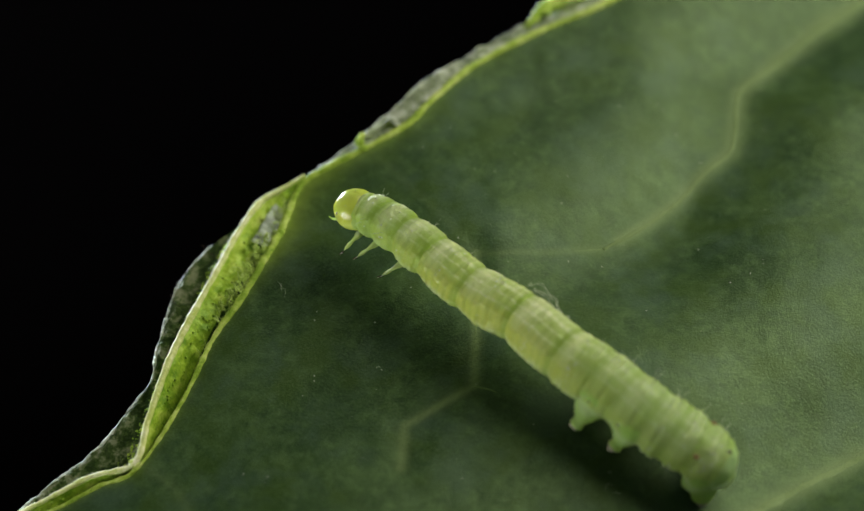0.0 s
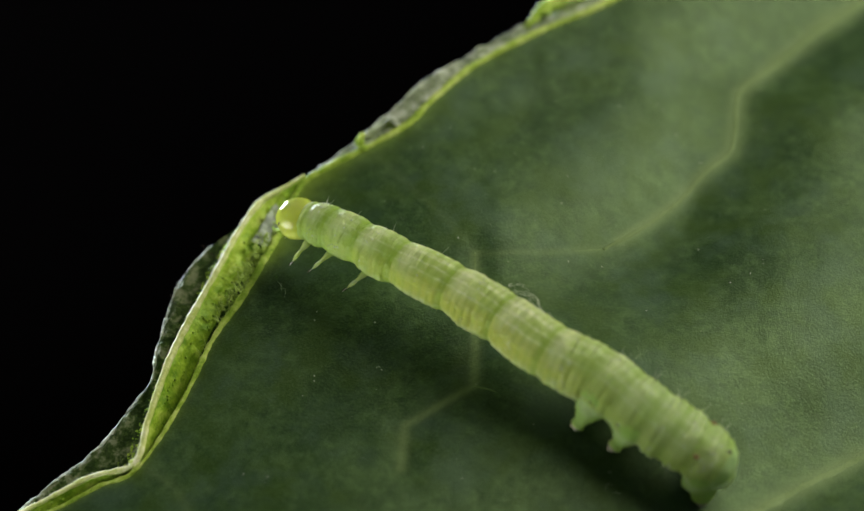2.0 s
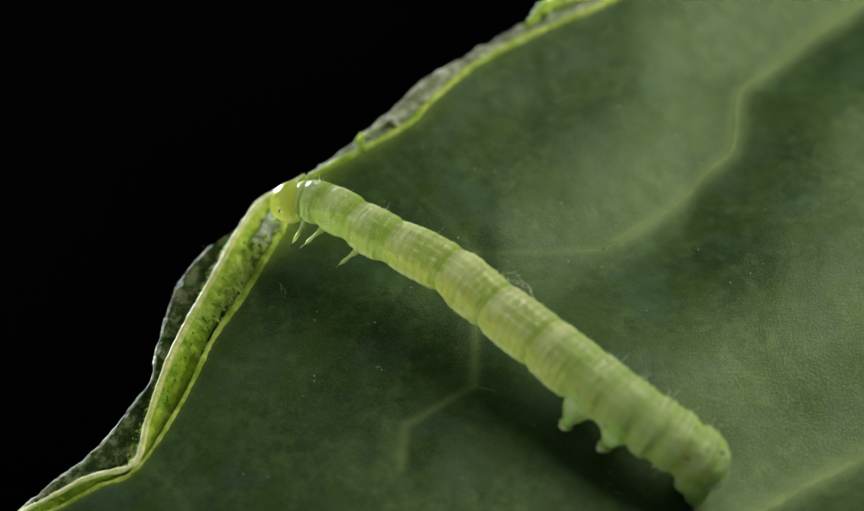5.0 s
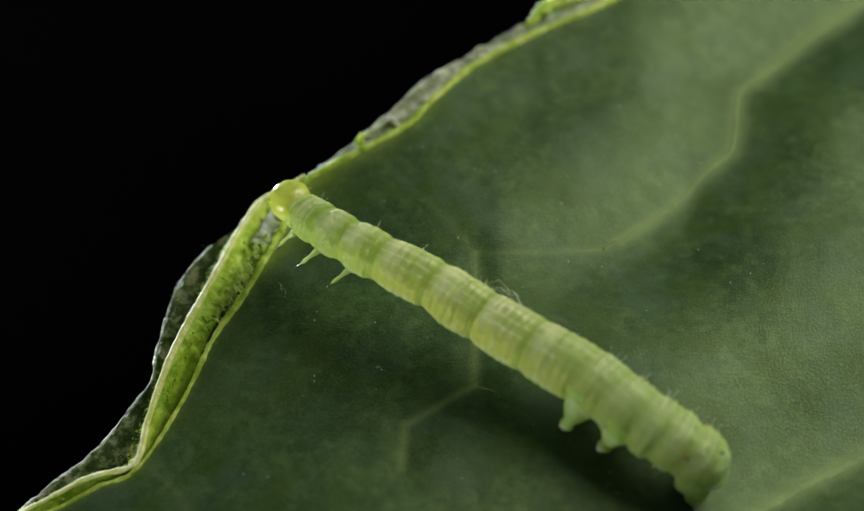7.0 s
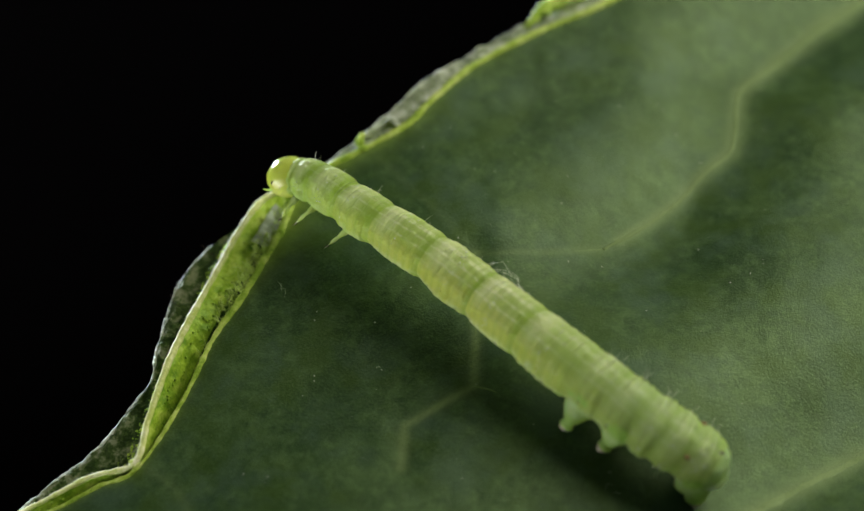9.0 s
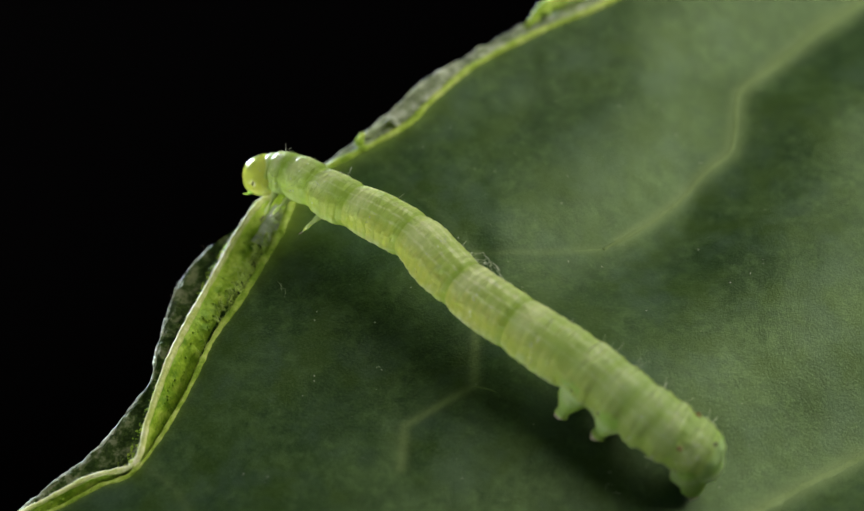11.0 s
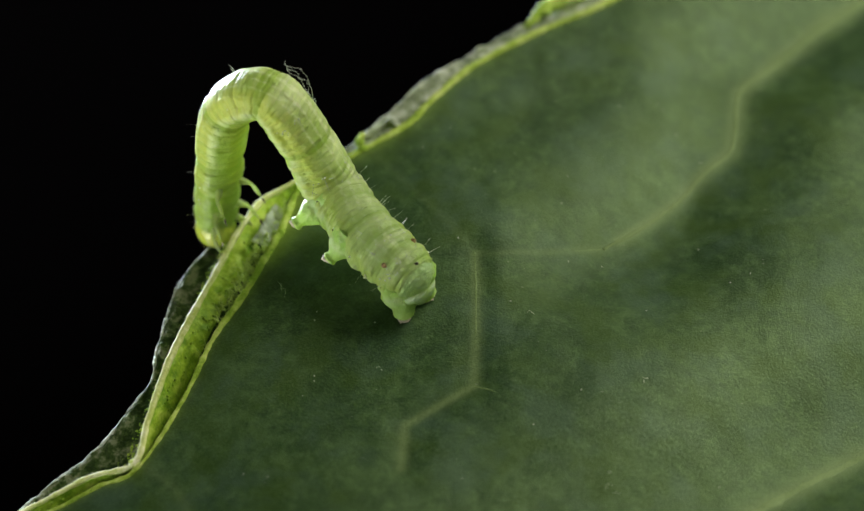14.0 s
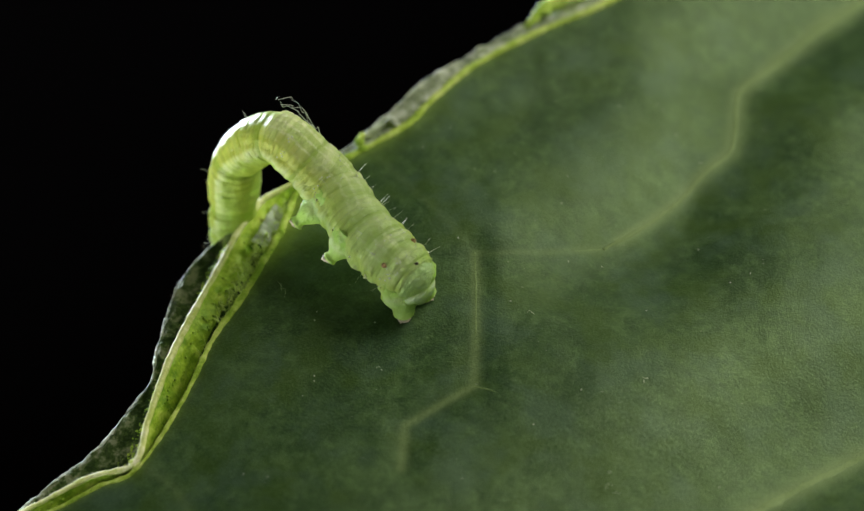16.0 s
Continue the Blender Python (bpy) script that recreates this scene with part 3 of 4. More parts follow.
def hairs(rng, r, count, length, lo=-1.6, hi=1.6):
    bms = []
    for _ in range(count):
        a = rng.uniform(lo, hi)
        d = np.array((math.sin(a), rng.uniform(-0.35, 0.35), math.cos(a)))
        base = np.array((math.sin(a) * r * 0.97, rng.uniform(-0.15, 0.15), math.cos(a) * r * 0.97))
        ln = length * rng.uniform(0.6, 1.2)
        side = np.array((rng.uniform(-0.3, 0.3), rng.uniform(-0.4, 0.4), rng.uniform(-0.2, 0.2)))
        bms.append(loft(tube_rows(spline([base, base + d * ln * 0.5, base + d * ln + side * ln * 0.5], 6), lambda s: 0.008 * (1 - s) + 0.003, 4), True))
    return join(bms)


def make_caterpillar():
    rng = random.Random(7)
    body = tagged(new("caterpillar"), "pale green looping caterpillar with fine white lines on its back", "caterpillar")
    # head capsule: two lobes, mouthparts, eyes, feelers
    head = part("head", join([blob(0.83, 1.0, 0.92, 0.12, -0.05, 0, 0.05, 1), blob(0.83, 1.0, 0.92, -0.12, -0.05, 0, 0.05, 2)]), HEAD, body, "glossy yellow-green rounded head")
    part("mouthparts", join([blob(0.30, 0.26, 0.22, 0, 0.62, -0.42, 0.15, 3, 12), blob(0.16, 0.2, 0.16, 0.2, 0.7, -0.5, 0.1, 4, 10), blob(0.16, 0.2, 0.16, -0.2, 0.7, -0.5, 0.1, 5, 10)]), LEG, head, "small pale mouthparts")
    for sx in (-1, 1):
        part("eye_spots", join([blob(0.045, 0.045, 0.045, sx * (0.74 + 0.04 * k), 0.48 - 0.06 * (k % 2), -0.18 + 0.11 * k, 0, 0, 8) for k in range(4)]), DOT, head, "tiny dark eye dots")
        part("feeler", cone([(sx * 0.45, 0.55, -0.4), (sx * 0.52, 0.85, -0.46), (sx * 0.5, 1.1, -0.42)], lambda s: 0.07 * (1 - s) + 0.015, 0.1, sx, 8), LEG, head)
    part("bristles", hairs(rng, 0.85, 9, 0.4, -2.2, 2.2), HAIR, head)
    rings = []
    for i in range(RINGS):
        ob = part("body_ring", ring_mesh(i), SKIN, body)
        rings.append(ob)
        f_ = ring_fraction(i)
        u, w = segment_place(f_)
        near = abs(u - 0.45) * w < 0.0084
        if near:
            part("bristles", hairs(rng, body_radius(ring_fraction(i)), 5 if f_ > 0.6 else 4, 0.7 if f_ > 0.6 else 0.42), HAIR, ob)
            r = skin_radius(ring_fraction(i))
            dots = []
            for _ in range(12):
                a = rng.uniform(-2.2, 2.2)
                dots.append(blob(0.045, 0.045, 0.04, math.sin(a) * r, rng.uniform(-0.18, 0.18), math.cos(a) * r, 0, 0, 6))
            part("warts", join(dots), WART, ob, "tiny white warts")
        if near and 8 < i:
            r = body_radius(ring_fraction(i))
            for sx in (-1, 1):
                part("breathing_pore", blob(0.045, 0.05, 0.07, sx * r * 0.99, 0, -0.1 * r, 0, 0, 8), CLAW, ob, "tiny brown breathing pore")
    # three pairs of jointed front legs
    for i, ln in ((0, 0.85), (3, 1.0), (7, 1.0)):
        r = body_radius(ring_fraction(i))
        for sx in (-1, 1):
            leg = part("front_leg", cone([(sx * 0.55, 0, -r * 0.65), (sx * 0.98, 0.2 * ln, -r * 0.98), (sx * 1.1, 0.45 * ln, -r * 1.12 - 0.2), (sx * 1.17, 0.75 * ln, -r * 1.18 - 0.55)],
                       lambda s: 0.16 * (1 - s) ** 1.1 + 0.02 + 0.03 * math.sin(11 * s), 0.12, i, 12), GLASS, rings[i], "glassy pointed front leg")
            part("claw", cone([(sx * 1.165, 0.73 * ln, -r * 1.18 - 0.54), (sx * 1.20, 0.86 * ln, -r * 1.18 - 0.65), (sx * 1.21, 0.94 * ln, -r * 1.18 - 0.77)], lambda s: 0.045 * (1 - s) + 0.006, 0, 0, 8), CLAW, leg, "dark tiny claw")
            part("bristles", join([cone([(sx * (0.98 + 0.055 * k), (0.2 + 0.16 * k) * ln, -r * (0.98 + 0.06 * k) - 0.16 * k), (sx * (1.12 + 0.06 * k), (0.3 + 0.17 * k) * ln, -r * (1.0 + 0.06 * k) - 0.16 * k - 0.16)], lambda s: 0.005, 0, 0, 4) for k in range(4)]), HAIR, leg)
    # two pairs of fleshy prolegs and the anal pair
    for i, drop, out in ((39, 0.50, 1.22), (44, 0.24, 1.14)):
        r = body_radius(ring_fraction(i))
        for sx in (-1, 1):
            leg = part("proleg", cone([(sx * 0.45, 0, -r * 0.2), (sx * 0.78, 0, -r * 0.55), (sx * (out - 0.17), 0.04, -r * 0.9), (sx * out, 0.12, -r - drop)],
                       lambda s: 1.0 * (1 - s) ** 1.15 + 0.20 + 0.14 * math.exp(-((s - 1) / 0.10) ** 2) + 0.025 * math.sin(13 * s), 0.12, i), LEG, rings[i], "plump green proleg with a narrow ankle")
            part("foot_pad", blob(0.33, 0.28, 0.09, sx * (out + 0.01), 0.12, -r - drop, 0.5, i, 12), PAD, leg, "pale pinkish gripping pad")
    end = rings[-1]
    tail = part("tail_end", blob(1.15, 0.95, 1.08, 0, 0.0, 0.0, 0.06, 9, 26), TAIL, end, "rounded pale tail end")
    part("dark_spot", join([blob(0.14, 0.14, 0.09, 0.02, -0.1, 1.07, 0.2, 3, 10), blob(0.08, 0.08, 0.08, 0.06, -0.13, 1.13, 0, 0, 8)]), DOT, tail, "dark brown spot on the tail end")
    for sx in (-1, 1):
        part("tail_spot", join([blob(0.13, 0.13, 0.07, sx * 0.96, 0, 0.93, 0.1, 1, 10), blob(0.06, 0.06, 0.06, sx * 1.0, 0, 0.99, 0, 0, 8)]), SPOT, rings[-4], "small brown ringed spot")
        leg = part("anal_proleg", cone([(sx * 0.32, 0.2, -0.3), (sx * 0.52, -0.05, -0.95), (sx * 0.66, -0.35, -1.4), (sx * 0.78, -0.62, -1.85)],
                   lambda s: 0.80 * (1 - s) ** 0.7 + 0.26 + 0.12 * math.exp(-((s - 1) / 0.12) ** 2) + 0.03 * math.sin(14 * s), 0.14, 3 + sx), LEG, end, "bright green rear clasping leg")
        part("foot_pad", blob(0.36, 0.30, 0.1, sx * 0.79, -0.63, -1.87, 0.5, sx, 12), PAD, leg, "pale pinkish gripping pad")
    part("tail_flap", join([blob(0.92, 0.62, 0.60, 0, -0.55, -0.42, 0.10, 21, 20), blob(0.55, 0.42, 0.40, 0, -0.62, -0.98, 0.15, 22, 16)]), TAIL, end, "bluish-green flap over the rear legs")
    # a stuck silk strand on the back
    r = body_radius(ring_fraction(26))
    strands = []
    for k, (bend, w) in enumerate(((0.55, 0.011), (0.35, 0.009), (0.75, 0.008))):
        pts = []
        for j in range(9):
            y = 1.1 - 0.29 * j + 0.25 * k
            pts.append((0.75 + 0.16 * math.sin(2.1 * j + k), y + 0.12 * math.cos(2.6 * j + 2 * k), r * 0.72 + bend * math.sin(math.pi * min(1, 0.1 + j / 8)) + 0.13 * math.sin(2.9 * j + k)))
        strands.append(loft(tube_rows(spline(pts, 70), w, 5), True))
    part("silk_strand", join(strands), HAIR, rings[26], "curled pale silk strand stuck to the back")
    return body, head, rings


CATERPILLAR, CAT_HEAD, CAT_RINGS = make_caterpillar()


def make_dust():
    """Specks and stray fibres lying on the blade."""
    rng = random.Random(11)
    bits = []
    for k in range(110):
        x, y = rng.uniform(-11, 16), rng.uniform(-13, 12)
        if x < -11 + (y + 13) * 0.35 + 1.5:
            continue
        w = rng.uniform(0.008, 0.024)
        bits.append(blob(w * rng.uniform(1, 2), w, w * 0.6, x, y, leaf_z(x, y) + 0.01, 0.4, k, 5))
    tagged(part("dust", join(bits), DUST, None), "pale dust specks scattered on the leaf", "dust", kind="stuff")
    for x, y in ((-6.9, -1.2), (-6.75, -1.6), (7.8, -12.5), (8.2, -12.9), (-2.2, -6.2), (4.6, -3.4), (9.6, -7.2)):
        z, a = leaf_z(x, y), rng.uniform(0, 6.3)
        pts = [(x, y, z + 0.01), (x + 0.25 * math.cos(a), y + 0.25 * math.sin(a), z + 0.12), (x + 0.3 * math.cos(a + 0.6), y + 0.5 * math.sin(a + 0.4), z + 0.03)]
        tagged(part("fibre", loft(tube_rows(spline(pts, 14), 0.006, 5), True), HAIR, None), "tiny pale stray fibre on the leaf", "fibre", group="stray fibres on the leaf")


make_dust()


def make_margin_hairs():
    """Short dark fibres standing off the dried margin."""
    for x, y, dx in ((-9.9, 1.6, -0.8), (-11.6, -1.2, -0.45)):
        z = leaf_z(x, y) - 0.3
        pts = [(x, y, z), (x + dx * 0.6, y + 0.1, z + 0.25), (x + dx, y + 0.5, z + 0.35)]
        tagged(part("fibre", loft(tube_rows(spline(pts, 14), 0.010, 5), True), CLAW, None), "tiny dark stray fibre on the dried leaf margin", "fibre", group="stray fibres on the leaf")


make_margin_hairs()


# ---- dark surroundings ----
def make_backdrop():
    """Black cloth spread under the leaf, with soft folds."""
    rows = []
    for y in np.linspace(-220, 220, 45):
        row = []
        for x in np.linspace(-220, 220, 45):
            row.append((x, y, -130 + 5 * wobble((x, y, 0), 90, 3.0) + 2 * wobble((x, y, 0), 35, 1.0)))
        rows.append(row)
    tagged(part("backdrop", slab(rows, 1.5), CLOTH, None), "black cloth spread out beneath the leaf", "backdrop", kind="structure")


make_backdrop()


# ---- what moves ----
SPINE = {}


def body_at(t, *rows):
    """The line of the body at t: head first, ten points in millimetres."""
    SPINE[t] = np.array(rows, float)


def body_line(t):
    """Smooth in time between the given lines."""
    ts = sorted(SPINE)
    j = max(0, min(len(ts) - 2, int(np.searchsorted(ts, t, "right")) - 1))
    t1, t2 = ts[j], ts[j + 1]
    p1, p2 = SPINE[t1], SPINE[t2]
    p0, t0 = (SPINE[ts[j - 1]], ts[j - 1]) if j > 0 else (p1, t1 - 1)
    p3, t3 = (SPINE[ts[j + 2]], ts[j + 2]) if j + 2 < len(ts) else (p2, t2 + 1)
    h = t2 - t1

    def slope(a, b):
        return np.where(a * b > 0, 2 * a * b / np.where(a + b == 0, 1, a + b), 0.0)
    d0, d1, d2 = (p1 - p0) / (t1 - t0), (p2 - p1) / h, (p3 - p2) / (t3 - t2)
    m1, m2 = slope(d0, d1), slope(d1, d2)
    s = min(1.0, max(0.0, (t - t1) / h))
    return (2 * s ** 3 - 3 * s * s + 1) * p1 + (s ** 3 - 2 * s * s + s) * h * m1 + (3 * s * s - 2 * s ** 3) * p2 + (s ** 3 - s * s) * h * m2


def body_frames(t):
    """Poses of the head and of every ring at t."""
    p, f = body_line(t), np.array(FRACTIONS)
    fine = np.linspace(0, 1, 241)
    d = np.diff(p, axis=0) / np.diff(f)[:, None]
    m = np.vstack([d[0], (d[:-1] * np.diff(f)[1:, None] + d[1:] * np.diff(f)[:-1, None]) / (f[2:] - f[:-2])[:, None], d[-1]])
    q = []
    for x in fine:
        j = min(len(f) - 2, int(np.searchsorted(f, x, "right")) - 1)
        h = f[j + 1] - f[j]
        s = (x - f[j]) / h
        q.append((2 * s ** 3 - 3 * s * s + 1) * p[j] + (s ** 3 - 2 * s * s + s) * h * m[j] + (3 * s * s - 2 * s ** 3) * p[j + 1] + (s ** 3 - s * s) * h * m[j + 1])
    q = np.array(q)
    for _ in range(2):
        q[1:-1] = (q[:-2] + 2 * q[1:-1] + q[2:]) / 4
    tan = np.gradient(q, axis=0)
    tan = -tan / np.linalg.norm(tan, axis=1)[:, None]
    ups = [None] * len(fine)
    ref = int(0.85 * (len(fine) - 1))
    up = np.array((0.0, 0.0, 1.0))
    for order in (range(ref, -1, -1), range(ref, len(fine))):
        u = up
        for j in order:
            u = u - tan[j] * (u @ tan[j])
            u = u / np.linalg.norm(u)
            ups[j] = u
    lean = np.interp(t, [11.5, 12.1], [0.2, 0.62])
    out = []
    for x in [0.028] + [ring_fraction(i) for i in range(RINGS)]:
        k = x * (len(fine) - 1)
        j = min(len(fine) - 2, int(k))
        w = k - j
        c, y, z = (a[j] * (1 - w) + a[j + 1] * w for a in (q, tan, np.array(ups)))
        y = y / np.linalg.norm(y)
        z = z - y * (z @ y)
        z = z / np.linalg.norm(z)
        turn = lean * max(0.0, min(1.0, (0.88 - x) / 0.14))
        turn += np.interp(t, [12.6, 13.6], [0.0, 0.2]) * max(0.0, min(1.0, (0.48 - x) / 0.25))
        z = z * math.cos(turn) + np.cross(y, z) * math.sin(turn)
        x_ = np.cross(y, z)
        out.append(Matrix(((x_[0], y[0], z[0], c[0] * MM), (x_[1], y[1], z[1], c[1] * MM), (x_[2], y[2], z[2], c[2] * MM), (0, 0, 0, 1))))
    return out


def motions():
    body_at(0, (-3.98, 1.18, 2.07), (-2.59, 0.35, 2.37), (-0.42, -1.82, 2.63), (1.78, -4.07, 2.54), (3.94, -5.95, 2.72), (5.85, -7.94, 2.71), (7.27, -9.02, 2.46), (8.81, -10.28, 2.10), (10.75, -11.47, 1.39), (12.61, -12.34, 0.49))
    body_at(0.5, (-5.73, 0.50, 1.82), (-4.28, -0.20, 2.14), (-1.70, -2.27, 2.47), (1.39, -4.21, 2.55), (3.61, -5.89, 2.69), (5.62, -7.69, 2.70), (7.27, -9.02, 2.46), (8.81, -10.28, 2.10), (10.75, -11.47, 1.39), (12.61, -12.34, 0.49))
    body_at(1, (-6.62, -2.21, 2.55), (-5.13, -2.74, 2.73), (-2.29, -3.81, 2.98), (1.12, -4.95, 3.03), (3.45, -6.32, 2.99), (5.52, -7.86, 2.80), (7.27, -9.02, 2.46), (8.81, -10.28, 2.10), (10.75, -11.47, 1.39), (12.61, -12.34, 0.49))
    body_at(1.5, (-7.35, -2.11, 1.62), (-5.53, -2.33, 1.97), (-2.31, -3.33, 2.33), (0.98, -4.39, 2.54), (3.34, -6.06, 2.67), (5.47, -7.78, 2.70), (7.27, -9.02, 2.46), (8.81, -10.28, 2.10), (10.75, -11.47, 1.39), (12.61, -12.34, 0.49))
    body_at(2, (-6.71, 1.10, 1.50), (-5.02, 0.18, 1.96), (-2.07, -2.04, 2.40), (1.00, -4.13, 2.53), (3.17, -5.93, 2.62), (5.26, -7.81, 2.66), (7.27, -9.02, 2.46), (8.81, -10.28, 2.10), (10.75, -11.47, 1.39), (12.61, -12.34, 0.49))
    body_at(2.5, (-5.43, 3.62, 1.61), (-3.88, 2.25, 2.06), (-1.54, -0.73, 2.50), (0.88, -3.19, 2.54), (3.22, -5.61, 2.62), (5.19, -7.69, 2.66), (6.74, -9.00, 2.47), (8.33, -10.31, 2.14), (10.31, -11.56, 1.48), (12.31, -12.45, 0.56))
    body_at(3, (-5.93, 5.05, 1.49), (-4.37, 4.20, 1.87), (-1.72, 0.85, 2.52), (1.08, -1.94, 2.66), (2.95, -4.37, 2.59), (5.04, -6.77, 2.67), (6.74, -9.00, 2.47), (8.33, -10.31, 2.14), (10.31, -11.56, 1.48), (12.31, -12.45, 0.56))
    body_at(3.5, (-5.22, 5.43, 1.64), (-3.79, 4.37, 1.99), (-1.55, 0.99, 2.55), (0.94, -1.64, 2.68), (2.88, -4.11, 2.58), (4.93, -6.45, 2.65), (6.74, -9.00, 2.47), (8.33, -10.31, 2.14), (10.31, -11.56, 1.48), (12.31, -12.45, 0.56))
    body_at(4, (-6.23, 4.84, 1.42), (-4.55, 4.23, 1.84), (-1.80, 0.96, 2.51), (1.01, -1.85, 2.67), (2.95, -4.37, 2.59), (5.04, -6.77, 2.67), (6.74, -9.00, 2.47), (8.33, -10.31, 2.14), (10.31, -11.56, 1.48), (12.31, -12.45, 0.56))
    body_at(6.5, (-7.52, -2.69, 2.44), (-5.97, -3.25, 2.73), (-3.02, -4.40, 2.98), (0.27, -5.12, 3.01), (2.44, -6.27, 2.82), (4.58, -7.82, 2.75), (6.74, -9.00, 2.47), (8.33, -10.31, 2.14), (10.31, -11.56, 1.48), (12.31, -12.45, 0.56))
    body_at(7, (-7.01, 1.99, 2.27), (-5.36, -0.20, 2.78), (-2.80, -2.42, 3.11), (0.15, -4.31, 3.02), (2.32, -5.94, 2.78), (4.47, -7.51, 2.75), (6.74, -9.00, 2.47), (8.33, -10.31, 2.14), (10.31, -11.56, 1.48), (12.31, -12.45, 0.56))
    body_at(7.5, (-8.69, 0.62, 1.17), (-6.59, -0.16, 1.70), (-3.31, -1.86, 2.25), (0.10, -4.16, 2.45), (2.37, -5.98, 2.50), (4.54, -7.78, 2.63), (6.74, -9.00, 2.47), (8.33, -10.31, 2.14), (10.31, -11.56, 1.48), (12.31, -12.45, 0.56))
    body_at(8, (-6.85, 1.72, 1.44), (-5.15, 0.58, 1.92), (-2.32, -1.71, 2.39), (0.34, -3.94, 2.48), (2.45, -5.55, 2.50), (4.59, -7.65, 2.65), (6.74, -9.00, 2.47), (8.33, -10.31, 2.14), (10.31, -11.56, 1.48), (12.31, -12.45, 0.56))
    body_at(8.5, (-6.39, 3.41, 1.42), (-4.94, 2.27, 1.84), (-2.33, -0.51, 2.42), (0.27, -3.08, 2.53), (2.38, -5.00, 2.48), (4.48, -7.18, 2.64), (6.74, -9.00, 2.47), (8.33, -10.31, 2.14), (10.31, -11.56, 1.48), (12.31, -12.45, 0.56))
    body_at(9, (-7.15, 3.75, 1.23), (-5.67, 3.17, 1.62), (-2.89, 0.36, 2.32), (0.07, -2.34, 2.56), (2.29, -4.49, 2.46), (4.37, -6.71, 2.62), (6.74, -9.00, 2.47), (8.33, -10.31, 2.14), (10.31, -11.56, 1.48), (12.31, -12.45, 0.56))
    body_at(9.2, (-7.23, 3.83, 1.21), (-5.73, 3.25, 1.61), (-2.94, 0.43, 2.32), (0.02, -2.28, 2.56), (2.24, -4.42, 2.46), (4.32, -6.64, 2.62), (6.74, -9.00, 2.47), (8.33, -10.31, 2.14), (10.31, -11.56, 1.48), (12.31, -12.45, 0.56))
    body_at(10.6, (-8.13, 3.90, 1.05), (-6.71, 3.79, 1.41), (-4.16, 1.54, 2.07), (-0.79, -1.16, 2.61), (1.49, -3.88, 2.49), (3.89, -6.24, 2.62), (6.74, -9.00, 2.47), (8.33, -10.31, 2.14), (10.31, -11.56, 1.48), (12.31, -12.45, 0.56))
    body_at(11.3, (-8.33, 3.81, 0.97), (-6.97, 3.88, 1.31), (-4.24, 1.66, 2.00), (-0.96, -1.08, 2.60), (1.32, -3.88, 2.49), (3.77, -6.19, 2.64), (6.14, -8.03, 2.64), (7.65, -9.47, 2.53), (9.64, -10.90, 2.13), (11.72, -11.96, 1.41))
    body_at(11.5, (-8.28, 3.16, 1.70), (-6.90, 2.89, 2.36), (-4.27, 0.49, 3.36), (-1.02, -2.45, 4.21), (1.23, -4.95, 3.98), (3.50, -6.80, 3.70), (5.64, -8.21, 3.24), (7.10, -9.51, 3.17), (8.66, -10.60, 2.91), (10.45, -11.21, 2.27))
    body_at(11.7, (-8.28, 3.16, 1.70), (-6.91, 2.93, 2.16), (-4.54, 1.23, 2.88), (-1.76, -0.76, 4.94), (0.19, -3.66, 5.56), (1.63, -5.50, 4.39), (3.37, -7.35, 3.70), (4.79, -8.55, 3.40), (6.54, -9.99, 3.13), (8.44, -10.79, 2.50))
    body_at(11.8, (-8.28, 3.16, 1.70), (-6.91, 2.86, 2.16), (-4.68, 1.50, 2.65), (-2.30, 0.14, 5.69), (-0.53, -1.97, 6.81), (0.44, -3.27, 4.81), (1.60, -4.52, 3.20), (2.75, -6.00, 2.98), (4.27, -7.76, 2.98), (6.11, -9.08, 2.61))
    body_at(11.9, (-8.28, 3.16, 1.70), (-6.91, 2.85, 2.06), (-4.79, 1.77, 2.41), (-3.17, 1.16, 5.95), (-1.67, -0.29, 7.57), (-0.83, -1.14, 5.23), (-0.34, -2.09, 3.22), (0.69, -3.44, 2.62), (2.04, -5.02, 2.42), (3.72, -6.62, 2.32))
    body_at(12, (-8.28, 3.16, 1.70), (-6.92, 2.84, 1.96), (-4.99, 1.74, 2.38), (-4.49, 2.02, 5.77), (-2.84, 1.12, 8.21), (-1.76, -0.23, 5.56), (-1.68, -0.96, 3.14), (-0.89, -2.09, 2.46), (0.44, -3.55, 2.29), (1.91, -4.73, 1.91))
    body_at(12.2, (-8.42, 3.30, 1.48), (-7.26, 2.94, 1.69), (-5.58, 2.02, 2.25), (-5.43, 2.45, 6.06), (-4.03, 1.73, 8.77), (-2.92, 0.89, 5.59), (-2.98, 0.14, 2.88), (-2.28, -0.96, 2.26), (-0.89, -2.46, 2.13), (0.69, -3.72, 1.80))
    body_at(12.5, (-8.50, 3.50, 0.86), (-7.44, 2.98, 1.46), (-6.28, 2.89, 2.28), (-6.52, 3.63, 6.02), (-4.82, 2.39, 8.59), (-4.00, 1.57, 5.38), (-4.17, 0.84, 2.57), (-3.23, -0.59, 2.13), (-1.83, -2.23, 2.04), (-0.50, -3.40, 1.72))
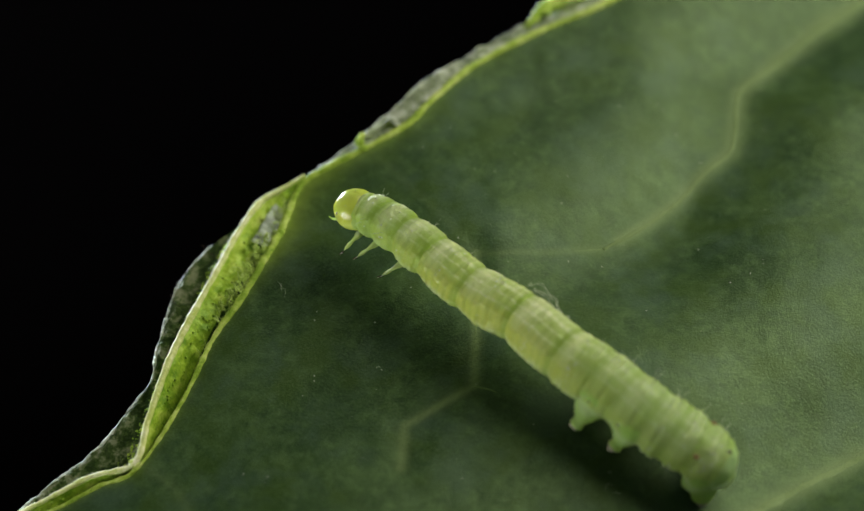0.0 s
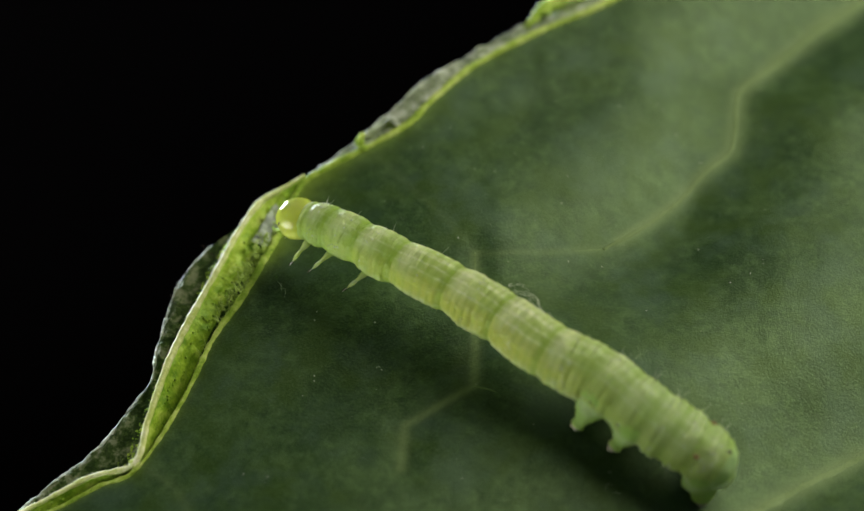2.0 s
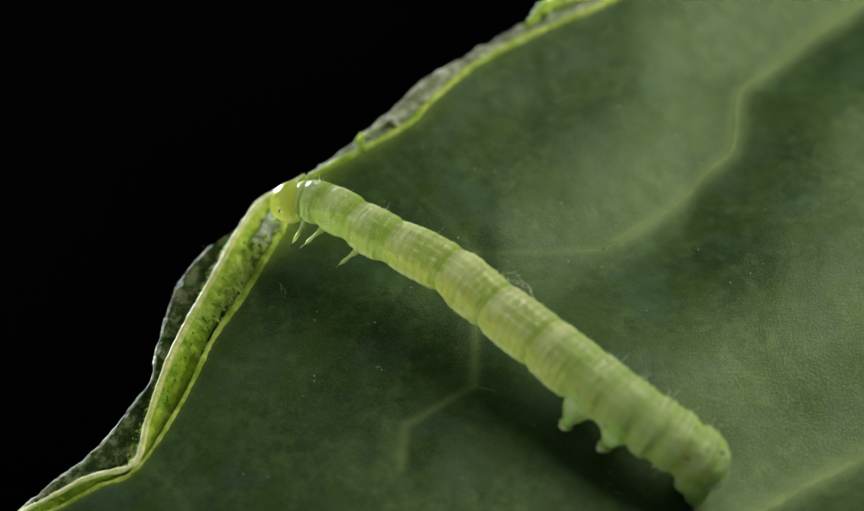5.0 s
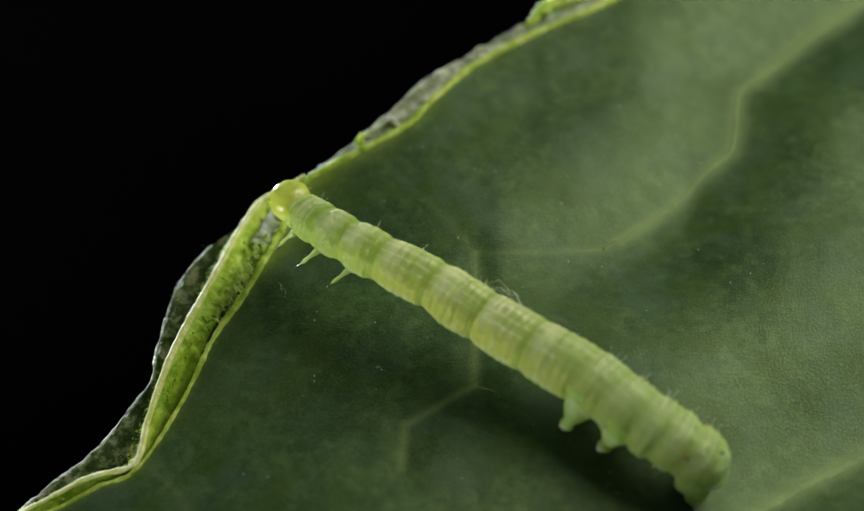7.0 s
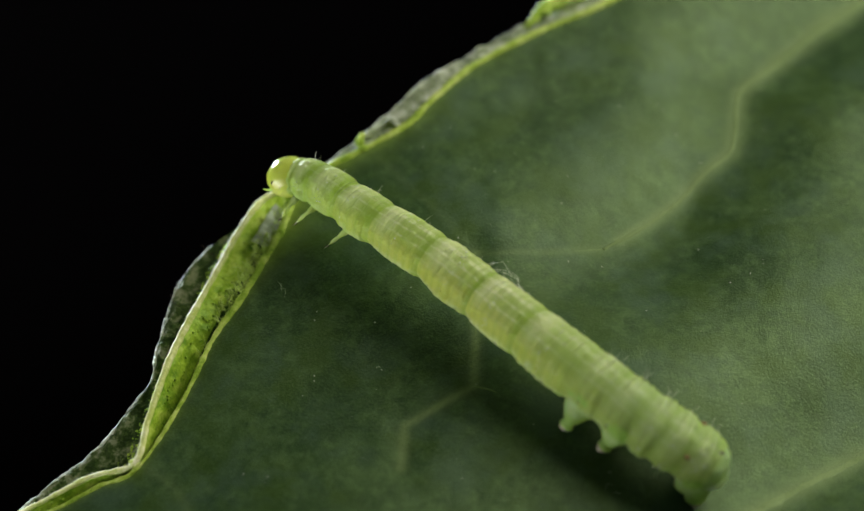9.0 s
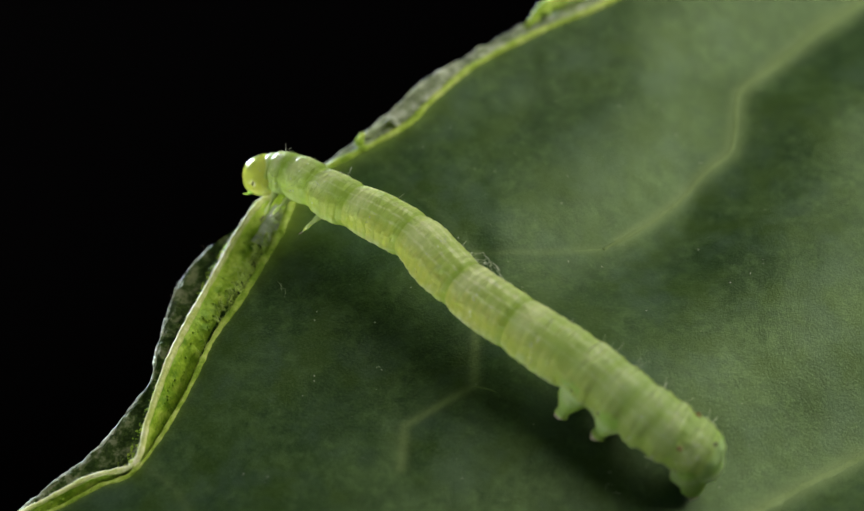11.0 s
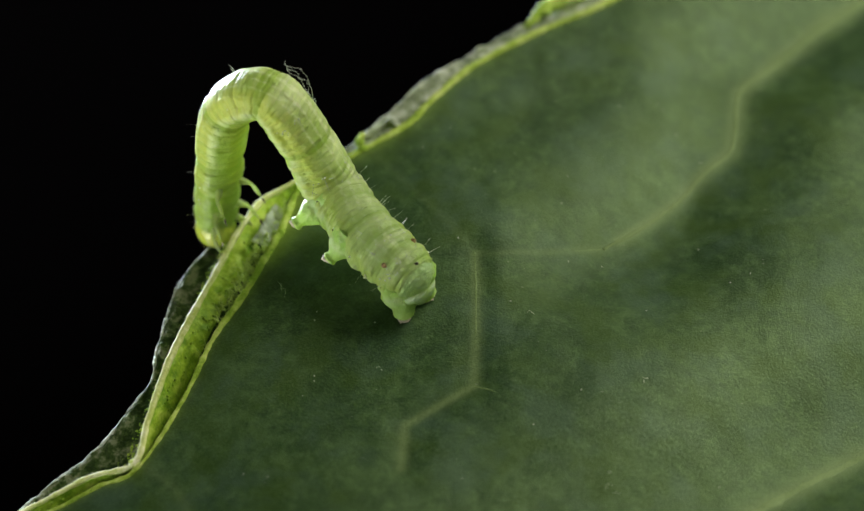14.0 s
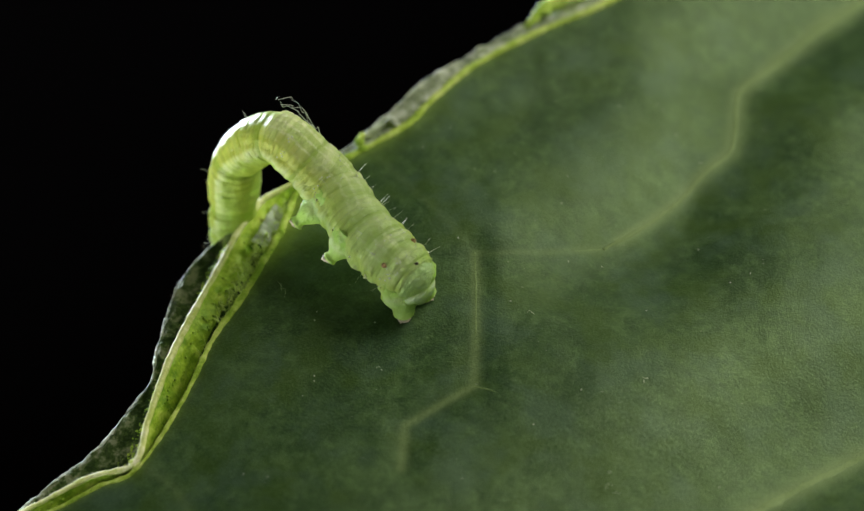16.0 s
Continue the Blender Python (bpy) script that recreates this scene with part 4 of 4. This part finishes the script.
    body_at(13, (-8.89, 3.47, 0.19), (-8.03, 3.15, 0.95), (-7.17, 3.21, 2.30), (-7.13, 4.08, 6.11), (-5.49, 2.90, 8.44), (-4.64, 1.85, 5.44), (-4.65, 1.27, 2.46), (-3.36, 0.05, 2.12), (-2.05, -1.70, 2.05), (-0.66, -2.97, 1.74))
    body_at(13.5, (-10.39, 3.87, -0.85), (-9.77, 3.93, 0.25), (-8.84, 4.00, 2.21), (-8.51, 4.52, 5.67), (-6.67, 3.23, 7.80), (-5.37, 2.49, 5.47), (-4.69, 1.79, 2.43), (-3.36, 0.05, 2.12), (-2.05, -1.70, 2.05), (-0.66, -2.97, 1.74))
    body_at(14, (-10.13, 3.24, -2.41), (-10.05, 3.49, -1.00), (-9.80, 3.79, 1.64), (-9.21, 4.14, 5.35), (-7.28, 3.13, 7.28), (-5.68, 2.47, 5.01), (-4.54, 1.90, 2.46), (-3.36, 0.05, 2.12), (-2.05, -1.70, 2.05), (-0.66, -2.97, 1.74))
    body_at(14.5, (-10.91, 3.22, -2.55), (-10.69, 3.48, -1.11), (-10.31, 3.86, 1.56), (-9.52, 4.10, 5.10), (-7.61, 3.07, 7.02), (-5.88, 2.44, 4.97), (-4.54, 1.90, 2.46), (-3.36, 0.05, 2.12), (-2.05, -1.70, 2.05), (-0.66, -2.97, 1.74))
    body_at(15, (-10.80, 3.03, -3.53), (-10.50, 3.32, -1.88), (-10.05, 3.85, 0.80), (-9.46, 4.18, 4.31), (-7.65, 3.35, 6.21), (-5.89, 2.46, 4.57), (-4.54, 1.90, 2.46), (-3.36, 0.05, 2.12), (-2.05, -1.70, 2.05), (-0.66, -2.97, 1.74))
    body_at(15.5, (-10.24, 3.33, -5.03), (-10.28, 3.70, -3.84), (-10.00, 4.09, -1.18), (-9.40, 4.47, 2.52), (-7.64, 3.75, 4.81), (-5.84, 2.73, 3.97), (-4.54, 1.90, 2.46), (-3.36, 0.05, 2.12), (-2.05, -1.70, 2.05), (-0.66, -2.97, 1.74))
    body_at(16, (-9.29, 3.53, -5.27), (-9.41, 3.84, -4.09), (-9.31, 4.00, -1.87), (-8.95, 4.65, 1.40), (-7.15, 3.70, 3.90), (-5.63, 2.66, 3.41), (-4.54, 1.90, 2.46), (-3.36, 0.05, 2.12), (-2.05, -1.70, 2.05), (-0.66, -2.97, 1.74))
    times = sorted(set([round(0.25 * k, 2) for k in range(65)] + [x for x in SPINE] + [round(11.3 + 0.1 * k, 2) for k in range(13)]))
    frames = [body_frames(t) for t in times]
    for k, ob in enumerate([CAT_HEAD] + CAT_RINGS):
        walk(ob, [(t, fr[k]) for t, fr in zip(times, frames)])


motions()
